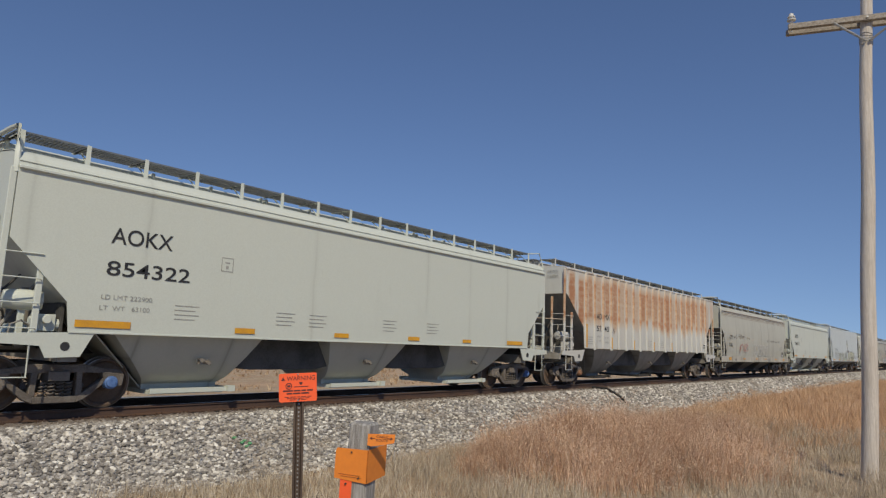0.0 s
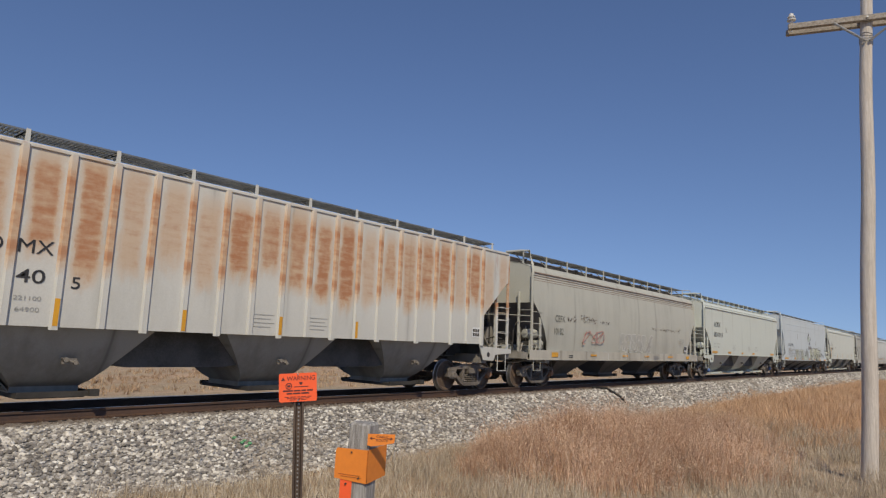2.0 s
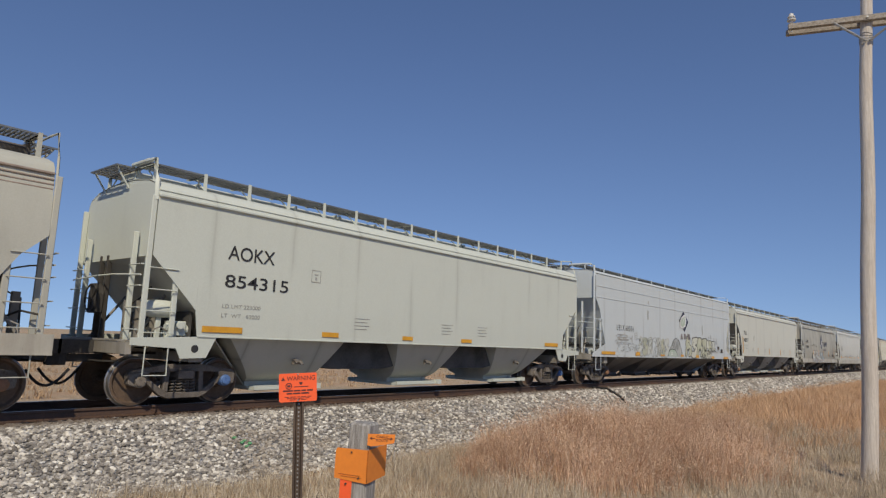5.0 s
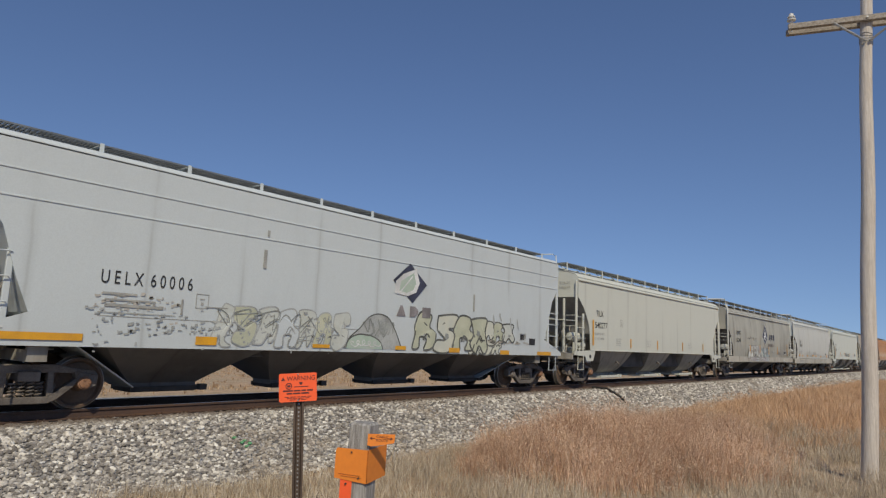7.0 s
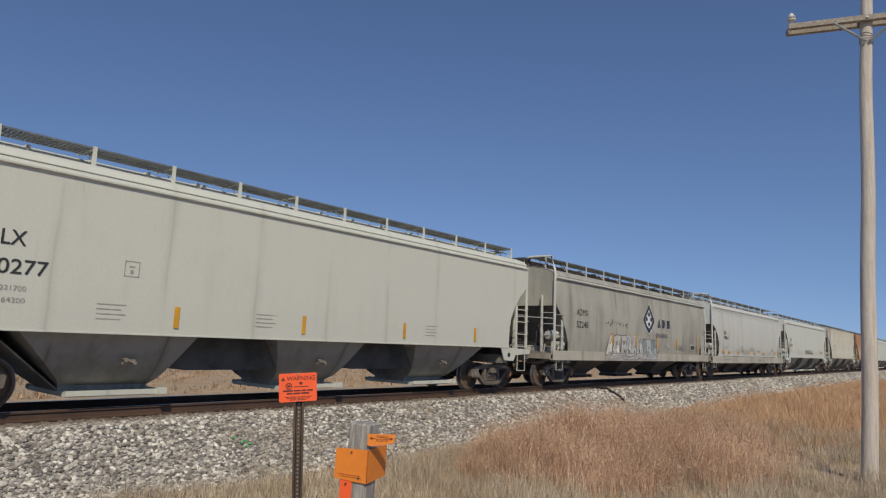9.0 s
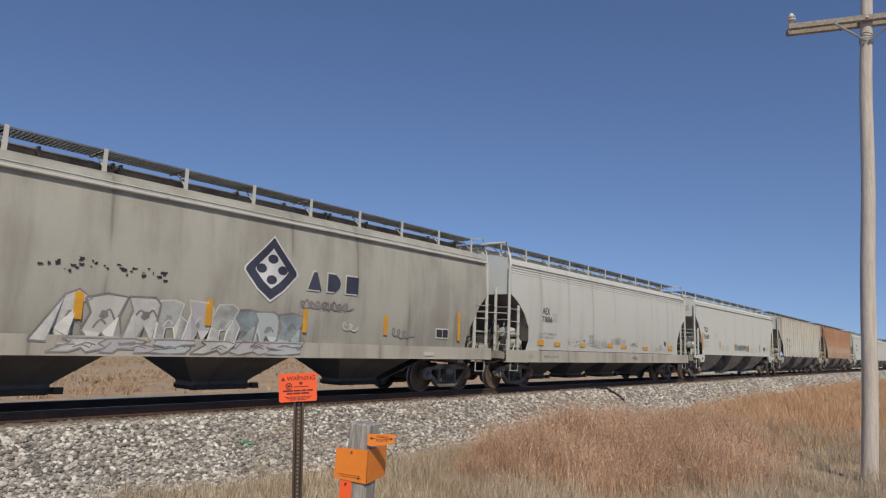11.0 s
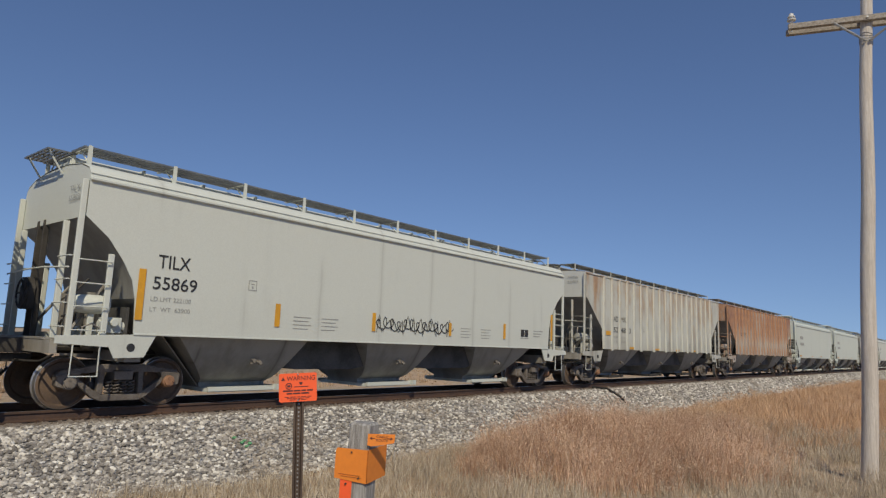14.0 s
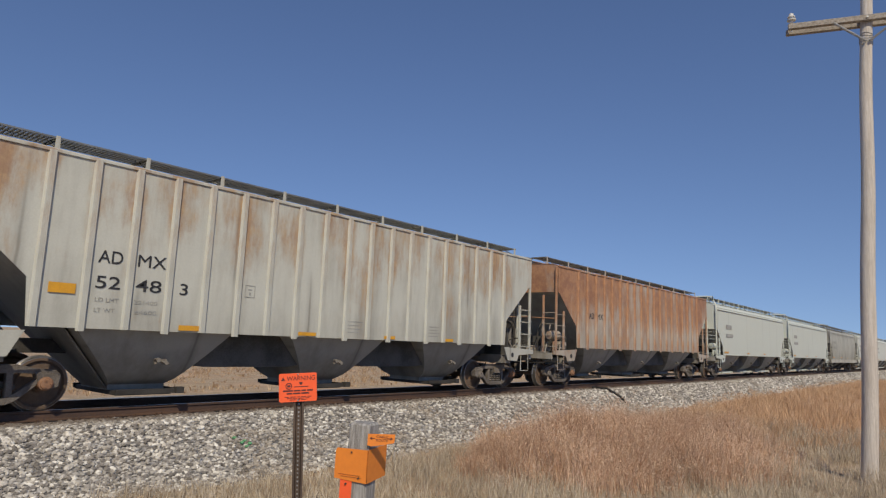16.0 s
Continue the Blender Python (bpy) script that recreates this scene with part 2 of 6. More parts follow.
def lettering(text, x0, x1, z0, z1, y, material, parent, name="lettering", lean=0.0):
    """Flat writing on a side that faces -y, fitted into a box."""
    cu = bpy.data.curves.new("writing", "FONT")
    cu.body = text
    cu.offset = 0.005 if z1 - z0 > 0.18 and "M" not in text else 0.0
    tmp = bpy.data.objects.new("writing", cu)
    scene.collection.objects.link(tmp)
    me = bpy.data.meshes.new_from_object(tmp.evaluated_get(bpy.context.evaluated_depsgraph_get()))
    bpy.data.objects.remove(tmp)
    bpy.data.curves.remove(cu)
    n = len(me.vertices)
    co = np.empty(n * 3)
    me.vertices.foreach_get("co", co)
    co = co.reshape(-1, 3)
    lo, hi = co.min(0), co.max(0)
    u = (co[:, 0] - lo[0]) / (hi[0] - lo[0])
    w = (co[:, 1] - lo[1]) / max(1e-6, hi[1] - lo[1])
    out = np.stack([x0 + u * (x1 - x0), np.full(n, y), z0 + w * (z1 - z0)], 1)
    me.vertices.foreach_set("co", out.ravel())
    me.materials.clear()
    me.materials.append(None)
    me.update()
    return part(name, me, material, parent)


def bars(rows, y, material, parent, name="small_print"):
    """Unreadable small print: plain bars (x0, x1, z0, z1)."""
    bm = bmesh.new()
    for x0, x1, z0, z1 in rows:
        box(bm, x0, x1, y, y + 0.003, z0, z1)
    return tagged(part(name, made(name, bm), material, parent), kind="stuff")


def ribbon(bm, pts, w, y, taper=True):
    """A flat sprayed stroke through points (x, z)."""
    n = len(pts)
    prev = None
    for i, (x, z) in enumerate(pts):
        a, b = pts[max(0, i - 1)], pts[min(n - 1, i + 1)]
        d = Vector((b[0] - a[0], b[1] - a[1]))
        d = d.normalized() if d.length > 1e-6 else Vector((1, 0))
        ww = w * (0.6 + 0.4 * math.sin(math.pi * (i + 0.5) / n)) if taper else w
        yy = y - 0.0012 * i / n
        q = (bm.verts.new((x - d.y * ww, yy, z + d.x * ww)), bm.verts.new((x + d.y * ww, yy, z - d.x * ww)))
        if prev:
            bm.faces.new((prev[0], prev[1], q[1], q[0]))
        prev = q


# ---------------------------------------------------------------- the ground and the track
def ground_height(x, y):
    """Height of the ground: the track bed with its sloping shoulders, and rough land beside it."""
    d = abs(y - YC)
    toe = 3.45 + 0.35 * noise.noise((x * 0.35, 3.0, 0)) + 0.15 * noise.noise((x * 1.3, 9.0, 0))
    if y > YC:
        toe += 0.4
    if d < 1.75:
        z = -0.21
    elif d < toe:
        k = (d - 1.75) / (toe - 1.75)
        z = -0.21 + (GROUND + 0.21) * (k * k * (3 - 2 * k) * 0.35 + k * 0.65)
    else:
        z = GROUND
    if d > toe - 0.3:
        z += 0.05 * noise.noise((x * 0.4, y * 0.4, 1.0)) * min(1, d - toe + 0.3)
    return z


def steps(lo, hi, fine0, fine1, step):
    """Grid lines, close between fine0 and fine1 and ever wider outside."""
    inner = list(np.arange(fine0, fine1 + step / 2, step))
    out, s, v = [], step, fine0
    while v > lo:
        s *= 1.35
        v -= s
        out.append(max(v, lo))
    left = out[::-1]
    out, s, v = [], step, fine1
    while v < hi:
        s *= 1.35
        v += s
        out.append(min(v, hi))
    return left + inner + out


def ground_material():
    m, nt, b = nodes_of("ballast_and_dry_land")
    v = coords(nt)
    tc = nt.nodes.new("ShaderNodeTexCoord")
    sep = nt.nodes.new("ShaderNodeSeparateXYZ")
    nt.links.new(tc.outputs["Object"], sep.inputs[0])
    dist = math_node(nt, "ABSOLUTE", math_node(nt, "SUBTRACT", sep.outputs[1], YC))
    wob = noise_tex(nt, 0.8, 6, 0.7, v)
    dist = math_node(nt, "ADD", dist, math_node(nt, "MULTIPLY", math_node(nt, "SUBTRACT", wob, 0.5), 1.6))
    # on the far side the gravel runs on as a service track
    far_side = math_node(nt, "GREATER_THAN", sep.outputs[1], YC)
    dist = math_node(nt, "SUBTRACT", dist, math_node(nt, "MULTIPLY", far_side, 6.6))
    bed = ramp(nt, dist, 4.0, 3.5)
    # crushed stone
    vor = add(nt, "ShaderNodeTexVoronoi", Scale=17.0)
    nt.links.new(v, vor.inputs["Vector"])
    bw = nt.nodes.new("ShaderNodeSeparateColor")
    nt.links.new(vor.outputs["Color"], bw.inputs[0])
    st = mix(nt, bw.outputs[0], (0.17, 0.155, 0.135), (0.62, 0.58, 0.51))
    st = mix(nt, ramp(nt, vor.outputs["Distance"], 0.035, 0.05), st, (0.08, 0.075, 0.07))
    st = mix(nt, ramp(nt, vor.outputs["Distance"], 0.02, 0.06), st, mix(nt, bw.outputs[0], (0.12, 0.115, 0.11), (0.45, 0.43, 0.41)))
    # dry land
    grain, patch, far = noise_tex(nt, 14, 6, 0.75, v), noise_tex(nt, 0.35, 5, 0.6, v), noise_tex(nt, 0.02, 4, 0.6, v)
    so = mix(nt, ramp(nt, grain, 0.3, 0.7), (0.26, 0.19, 0.115), (0.60, 0.47, 0.32))
    so = mix(nt, ramp(nt, patch, 0.45, 0.65), so, (0.52, 0.36, 0.23))
    so = mix(nt, math_node(nt, "MULTIPLY", ramp(nt, far, 0.5, 0.6), 0.5), so, (0.30, 0.27, 0.15))
    tuft = noise_tex(nt, 1.0, 6, 0.75, coords(nt, (0.9, 2.6, 1)))
    so = mix(nt, math_node(nt, "MULTIPLY", ramp(nt, tuft, 0.46, 0.60), 0.6), so, (0.27, 0.19, 0.115))
    so = mix(nt, math_node(nt, "MULTIPLY", ramp(nt, noise_tex(nt, 1.0, 5, 0.7, coords(nt, (0.16, 0.5, 1), (3, 8, 0))), 0.52, 0.62), 0.5), so, (0.40, 0.25, 0.15))
    nt.links.new(mix(nt, bed, so, st), b.inputs["Base Color"])
    b.inputs["Roughness"].default_value = 0.95
    h = mix(nt, bed, grain, vor.outputs["Distance"])
    bump(nt, b, h, 0.8, 0.05)
    return m


M_GROUND = ground_material()
# near-black: its colour holds the shade between hoppers and at the wagon ends
M_UNDER = plain("shaded_steel", (0.10, 0.097, 0.09), 0.8, 0, 0.4)


def build_ground():
    xs, ys = steps(-3000, 3500, -4, 62, 0.35), steps(-3000, 3500, -2, 22, 0.2)
    verts = [(x, y, ground_height(x, y) if -60 < x < 400 and -40 < y < 60 else (ground_height(x, y) if abs(y - YC) < 5 else GROUND)) for y in ys for x in xs]
    w = len(xs)
    faces = [(j * w + i, j * w + i + 1, (j + 1) * w + i + 1, (j + 1) * w + i) for j in range(len(ys) - 1) for i in range(w - 1)]
    me = bpy.data.meshes.new("ground")
    me.from_pydata(verts, [], faces)
    me.materials.append(M_GROUND)
    me.shade_smooth()
    tagged(new("ground", me), "dry grassland with a grey stone ballast bed", "ground", kind="structure")


build_ground()


def stones_material():
    m, nt, b = nodes_of("crushed_limestone")
    geo = nt.nodes.new("ShaderNodeNewGeometry")
    cr = nt.nodes.new("ShaderNodeValToRGB")
    e = cr.color_ramp.elements
    e[0].color, e[1].color = (0.11, 0.10, 0.09, 1), (0.82, 0.79, 0.72, 1)
    for pos, c in ((0.25, (0.22, 0.20, 0.18)), (0.55, (0.37, 0.345, 0.31)), (0.8, (0.55, 0.51, 0.45))):
        k = e.new(pos)
        k.color = (*c, 1)
    nt.links.new(geo.outputs["Random Per Island"], cr.inputs[0])
    v = coords(nt)
    c = mix(nt, math_node(nt, "MULTIPLY", ramp(nt, noise_tex(nt, 60, 4, 0.7, v), 0.4, 0.7), 0.35), cr.outputs[0], (0.30, 0.27, 0.23))
    c = mix(nt, math_node(nt, "MULTIPLY", ramp(nt, noise_tex(nt, 0.9, 4, 0.6, v), 0.48, 0.68), 0.45), c, (0.27, 0.215, 0.155))
    # brown brake dust on the stones close to the rail
    tc = nt.nodes.new("ShaderNodeTexCoord")
    sep = nt.nodes.new("ShaderNodeSeparateXYZ")
    nt.links.new(tc.outputs["Object"], sep.inputs[0])
    near = math_node(nt, "ADD", sep.outputs[1], math_node(nt, "MULTIPLY", noise_tex(nt, 1.5, 4, 0.7, v), 0.7))
    c = mix(nt, math_node(nt, "MULTIPLY", ramp(nt, near, 12.05, 12.55), 0.8), c, (0.115, 0.085, 0.065))
    nt.links.new(c, b.inputs["Base Color"])
    b.inputs["Roughness"].default_value = 0.9
    return m


M_STONE = stones_material()


def build_stones():
    """Loose crushed stone on the near shoulder, in one mesh."""
    rng = np.random.default_rng(5)
    ico = bmesh.new()
    bmesh.ops.create_icosphere(ico, subdivisions=1, radius=1.0)
    bv = np.array([v.co[:] for v in ico.verts])
    ico.verts.index_update()
    bf = np.array([[v.index for v in f.verts] for f in ico.faces])
    ico.free()
    n, more = 46000, 14000
    x = np.concatenate([2.0 + 48.0 * rng.random(n) ** 1.7, rng.uniform(44.0, 130.0, more)])
    y = rng.uniform(9.1, 12.35, n + more)
    n += more
    V, F = [], []
    keep = 0
    for i in range(n):
        d = YC - y[i]
        edge = 3.75 + 0.5 * noise.noise((x[i] * 0.5, 2.0, 0))
        if d > edge - 0.3 and rng.random() < (d - edge + 0.3) / 0.7:
            continue
        z = ground_height(x[i], y[i])
        r = rng.uniform(0.018, 0.050) * (1 + 0.25 * (x[i] > 16) + 0.6 * (x[i] > 44))
        s = r * np.array([rng.uniform(0.8, 1.5), rng.uniform(0.7, 1.2), rng.uniform(0.5, 0.9)])
        p = bv * s * (1 + rng.uniform(-0.28, 0.28, (len(bv), 1)))
        a, t = rng.uniform(0, 6.3), rng.uniform(-0.6, 0.6)
        ca, sa, ct, st = math.cos(a), math.sin(a), math.cos(t), math.sin(t)
        p = p @ np.array([[ca, sa, 0], [-sa, ca, 0], [0, 0, 1]]) @ np.array([[1, 0, 0], [0, ct, st], [0, -st, ct]])
        V.append(p + (x[i], y[i], z + r * 0.35))
        F.append(bf + keep * len(bv))
        keep += 1
    V, F = np.concatenate(V), np.concatenate(F)
    me = bpy.data.meshes.new("ballast")
    me.from_pydata(V.tolist(), [], F.tolist())
    me.materials.append(M_STONE)
    tagged(new("ballast", me), "grey and white crushed stone ballast beside the rails", "ballast", kind="stuff")


build_stones()


def build_track():
    """Two rails on wooden ties."""
    track = tagged(new("railway_track"), "rusty steel rails on dark wooden ties in ballast", "railway track", kind="structure")
    track.location = (0, YC, 0)
    prof = [(-0.075, -0.18), (0.075, -0.18), (0.075, -0.165), (0.012, -0.145), (0.010, -0.05), (0.037, -0.04), (0.037, -0.008), (0.03, -0.002), (-0.03, -0.002), (-0.037, -0.008), (-0.037, -0.04), (-0.010, -0.05), (-0.012, -0.145), (-0.075, -0.165)]
    for y in (-0.755, 0.755):
        bm = bmesh.new()
        prism(bm, [(y + a, b) for a, b in prof], "x", -300, 900)
        rail = part("rail", bm, M_RAIL, track)
        bm = bmesh.new()
        box(bm, -300, 900, y - 0.029, y + 0.029, -0.002, 0.0)
        part("railhead", bm, M_RAILTOP, rail, "bright worn running surface")
    bm = bmesh.new()
    box(bm, -0.115, 0.115, -1.3, 1.3, -0.36, -0.185)
    tie = made("tie", bm, bevel=0.012)
    bm = bmesh.new()
    for y in (-0.755, 0.755):
        box(bm, -0.09, 0.09, y - 0.17, y + 0.17, -0.184, -0.17)
        for sx in (-0.05, 0.05):
            for sy in (-0.1, 0.1):
                box(bm, sx - 0.012, sx + 0.012, y + sy - 0.015, y + sy + 0.015, -0.17, -0.14)
    plate = made("tie_plate", bm)
    for i in range(130):
        t = part("tie", tie, M_TIE, track, m=pose(-3 + i * 0.52 + random.uniform(-0.03, 0.03), random.uniform(-0.05, 0.05), random.uniform(-0.01, 0.0), 0, 0, random.uniform(-1.5, 1.5)))
        part("tie_plate", plate, M_RAIL, t)


build_track()


# ---------------------------------------------------------------- wagons: shared meshes
@lru_cache(None)
def mesh_side_frame():
    bm = bmesh.new()
    # cast side frame, seen from the side: a deep middle with two sloping arms and pedestal ends
    y0, y1 = -0.07, 0.07
    prism(bm, [(-1.12, 0.62), (-1.05, 0.70), (-0.72, 0.72), (-0.45, 0.80), (0.45, 0.80), (0.72, 0.72), (1.05, 0.70), (1.12, 0.62), (0.40, 0.66), (-0.40, 0.66)], "y", y0, y1)
    for s in (-1, 1):
        prism(bm, [(s * 1.12, 0.62), (s * 1.10, 0.42), (s * 0.98, 0.38), (s * 0.80, 0.45), (s * 0.70, 0.68)], "y", y0 * 1.3, y1 * 1.3)
        prism(bm, [(s * 0.82, 0.60), (s * 0.76, 0.44), (s * 0.48, 0.20), (s * 0.34, 0.14), (s * 0.34, 0.26), (s * 0.44, 0.32)], "y", y0, y1)
        prism(bm, [(s * 0.30, 0.68), (s * 0.40, 0.68), (s * 0.42, 0.30), (s * 0.32, 0.24)], "y", y0, y1)
    prism(bm, [(-0.36, 0.26), (0.36, 0.26), (0.34, 0.14), (-0.34, 0.14)], "y", y0, y1)
    return made("side_frame", bm, bevel=0.012)


@lru_cache(None)
def mesh_spring():
    bm = bmesh.new()
    n = 36
    pts = [(0.055 * math.cos(k * 2 * math.pi / 9), 0.055 * math.sin(k * 2 * math.pi / 9), 0.26 + 0.24 * k / n) for k in range(n + 1)]
    tube(bm, pts, 0.016, 5)
    return made("spring", bm, True)


@lru_cache(None)
def mesh_wheelset():
    """Two wheels on an axle, turning about y; the treads are bright."""
    bm = bmesh.new()
    lathe(bm, [(0.07, -1.08), (0.07, -0.80), (0.085, -0.7), (0.075, 0.0), (0.085, 0.7), (0.07, 0.80), (0.07, 1.08)], 14)
    prof = [(0.06, -0.09), (0.12, -0.09), (0.15, -0.035), (0.36, -0.01), (0.395, -0.055), (0.44, -0.055), (0.452, -0.05), (0.457, 0.0), (0.46, 0.05), (0.485, 0.06), (0.48, 0.085), (0.40, 0.085), (0.36, 0.03), (0.15, 0.03), (0.10, 0.09), (0.06, 0.09)]
    for s in (-1, 1):
        lathe(bm, [(r, s * (0.755 - y)) for r, y in prof], 36)
    for f in bm.faces:
        rad = min(math.hypot(v.co.x, v.co.z) for v in f.verts)
        if rad > 0.43:
            f.material_index = 1
    bmesh.ops.recalc_face_normals(bm, faces=bm.faces[:])
    me = bpy.data.meshes.new("wheelset")
    bm.to_mesh(me)
    bm.free()
    me.materials.append(None)
    me.materials.append(M_TREAD)
    me.shade_smooth()
    me.set_sharp_from_angle(angle=radians(35))
    return me


@lru_cache(None)
def mesh_cap():
    bm = bmesh.new()
    lathe(bm, [(0.05, -0.14), (0.09, -0.13), (0.10, -0.10), (0.115, -0.09), (0.12, 0.06), (0.09, 0.07)], 18)
    for k in range(3):
        a = 2 * math.pi * k / 3
        tube(bm, [(0.06 * math.cos(a), -0.155, 0.06 * math.sin(a)), (0.06 * math.cos(a), -0.12, 0.06 * math.sin(a))], 0.017, 6)
    return made("bearing_cap", bm, True)


@lru_cache(None)
def mesh_bolster():
    bm = bmesh.new()
    prism(bm, [(-1.15, 0.52), (1.15, 0.52), (1.15, 0.68), (0.4, 0.82), (-0.4, 0.82), (-1.15, 0.68)], "x", -0.17, 0.17)
    tube(bm, [(-0.45, -0.9, 0.42), (-0.45, 0.9, 0.42)], 0.06, 8)
    tube(bm, [(0.45, -0.9, 0.42), (0.45, 0.9, 0.42)], 0.06, 8)
    return made("truck", bm, bevel=0.01)


@lru_cache(None)
def mesh_shoe():
    bm = bmesh.new()
    for s in (-1, 1):
        pts = [(0.49 * math.cos(a) * s, 0.40 + 0.49 * math.sin(a) + 0.05) for a in (-0.3, -0.1, 0.1, 0.3)]
        pts += [(0.56 * math.cos(a) * s, 0.40 + 0.56 * math.sin(a) + 0.05) for a in (0.3, 0.1, -0.1, -0.3)]
    prism(bm, pts, "y", -0.05, 0.05)
    return made("brake_shoe", bm)


WHEELSETS = []


def truck(parent, x, frame_mat, cap_mat, wheel_mat):
    t = part("truck", mesh_bolster(), frame_mat, parent, m=pose(x, 0, 0))
    for y in (-1.0, 1.0):
        part("side_frame", mesh_side_frame(), frame_mat, t, m=pose(0, y, 0))
        for sx in (-0.2, -0.07, 0.07, 0.2):
            part("spring", mesh_spring(), frame_mat, t, m=pose(sx, y - 0.02, 0))
    for sx in (-0.889, 0.889):
        ws = part("wheelset", mesh_wheelset(), M_WHEEL, t, "axle with two rusty wheels", m=pose(sx, 0, RAD))
        WHEELSETS.append((ws, sx))
        for y in (-1.0, 1.0):
            part("bearing_cap", mesh_cap(), cap_mat if y < 0 and sx > 0 else frame_mat, t, m=pose(sx, y - 0.03, RAD + 0.02) if y < 0 else pose(sx, y + 0.03, RAD + 0.02, 0, 0, 180))
    return t


@lru_cache(None)
def mesh_rung(w):
    bm = bmesh.new()
    tube(bm, [(-w / 2, 0.0, 0), (-w / 2, -0.05, 0), (w / 2, -0.05, 0), (w / 2, 0.0, 0)], 0.012, 6)
    return made("rung", bm)


@lru_cache(None)
def mesh_walkway(length, width):
    """Open grating in one piece: cross bars between long strips, with real gaps."""
    n = max(3, int(length / 0.075))
    xs = []
    for i in range(n):
        x = -length / 2 + i * length / n
        xs += [x, x + 0.040]
    xs.append(length / 2)
    ys = []
    rows = max(2, int(round(width / 0.31)))
    for j in range(rows + 1):
        y = j * (width - 0.03) / rows
        ys += [y, y + 0.03]
    bm = bmesh.new()
    top = [[bm.verts.new((x, y, 0.015)) for x in xs] for y in ys]
    for j in range(len(ys) - 1):
        for i in range(len(xs) - 1):
            if j % 2 == 0 or i % 2 == 0:
                bm.faces.new((top[j][i], top[j][i + 1], top[j + 1][i + 1], top[j + 1][i]))
    res = bmesh.ops.extrude_face_region(bm, geom=bm.faces[:])
    for v in res["geom"]:
        if isinstance(v, bmesh.types.BMVert):
            v.co.z -= 0.03
    return made("running_board", bm)


@lru_cache(None)
def mesh_bracket(h):
    bm = bmesh.new()
    prism(bm, [(-0.035, 0), (0.035, 0), (0.045, -h), (-0.045, -h)], "y", -0.008, 0.008)
    box(bm, -0.035, 0.035, 0, 0.75, -0.045, -0.03)
    tube(bm, [(0, 0.0, -h * 0.75), (0, 0.4, -0.05)], 0.015, 5)
    return made("bracket", bm)


@lru_cache(None)
def mesh_hatch(length, h):
    """A long trough hatch with clamps."""
    bm = bmesh.new()
    prism(bm, [(-0.34, -0.06), (0.34, -0.06), (0.34, h - 0.05), (0.26, h), (-0.26, h), (-0.34, h - 0.05)], "x", -length / 2, length / 2)
    n = int(length / 1.1)
    for i in range(n + 1):
        x = -length / 2 + 0.05 + i * (length - 0.1) / n
        box(bm, x - 0.03, x + 0.03, -0.37, 0.37, 0.0, h + 0.02)
    return made("hatch_cover", bm)


@lru_cache(None)
def mesh_coupler():
    bm = bmesh.new()
    box(bm, 0, 0.75, -0.07, 0.07, 0.80, 0.95)
    prism(bm, [(0.7, -0.10), (0.95, -0.16), (1.0, -0.05), (0.93, 0.0), (1.02, 0.12), (0.9, 0.17), (0.7, 0.10)], "z", 0.74, 1.0)
    return made("coupler", bm, bevel=0.01)


@lru_cache(None)
def mesh_hose():
    bm = bmesh.new()
    pts = [(0.25 + 0.8 * k / 12, -0.35 + 0.25 * k / 12, 0.80 - 0.42 * math.sin(math.pi * (0.1 + 0.8 * k / 12))) for k in range(13)]
    tube(bm, pts, 0.026, 7)
    return made("air_hose", bm, True)


@lru_cache(None)
def mesh_handwheel():
    bm = bmesh.new()
    pts = [(0, 0.28 * math.cos(2 * math.pi * k / 20), 0.28 * math.sin(2 * math.pi * k / 20)) for k in range(21)]
    tube(bm, pts, 0.018, 6)
    for k in range(5):
        a = 2 * math.pi * k / 5
        tube(bm, [(0.03, 0, 0), (0, 0.27 * math.cos(a), 0.27 * math.sin(a))], 0.014, 5)
    return made("brake_wheel", bm, True)


@lru_cache(None)
def mesh_housing():
    bm = bmesh.new()
    prism(bm, [(-0.2, -0.3), (0.2, -0.3), (0.22, 0.1), (0.12, 0.3), (-0.12, 0.3), (-0.22, 0.1)], "x", -0.07, 0.07)
    return made("brake_housing", bm, bevel=0.015)


@lru_cache(None)
def mesh_brake_gear():
    bm = bmesh.new()
    lathe(bm, [(0.02, -0.3), (0.15, -0.28), (0.17, -0.1), (0.17, 0.1), (0.15, 0.28), (0.02, 0.3)], 16)
    return made("air_tank", bm, True)


@lru_cache(None)
def mesh_valve():
    bm = bmesh.new()
    box(bm, -0.16, 0.16, -0.12, 0.12, -0.14, 0.14)
    tube(bm, [(-0.22, -0.05, 0.02), (-0.16, -0.05, 0.02)], 0.08, 10)
    tube(bm, [(0.16, 0.0, -0.02), (0.26, 0.0, -0.02)], 0.09, 10)
    tube(bm, [(0, -0.12, 0.05), (0, -0.22, 0.05)], 0.07, 10)
    tube(bm, [(0.2, -0.02, -0.1), (0.35, -0.02, -0.25), (0.35, -0.02, -0.5)], 0.02, 6)
    return made("brake_valve", bm, bevel=0.01)


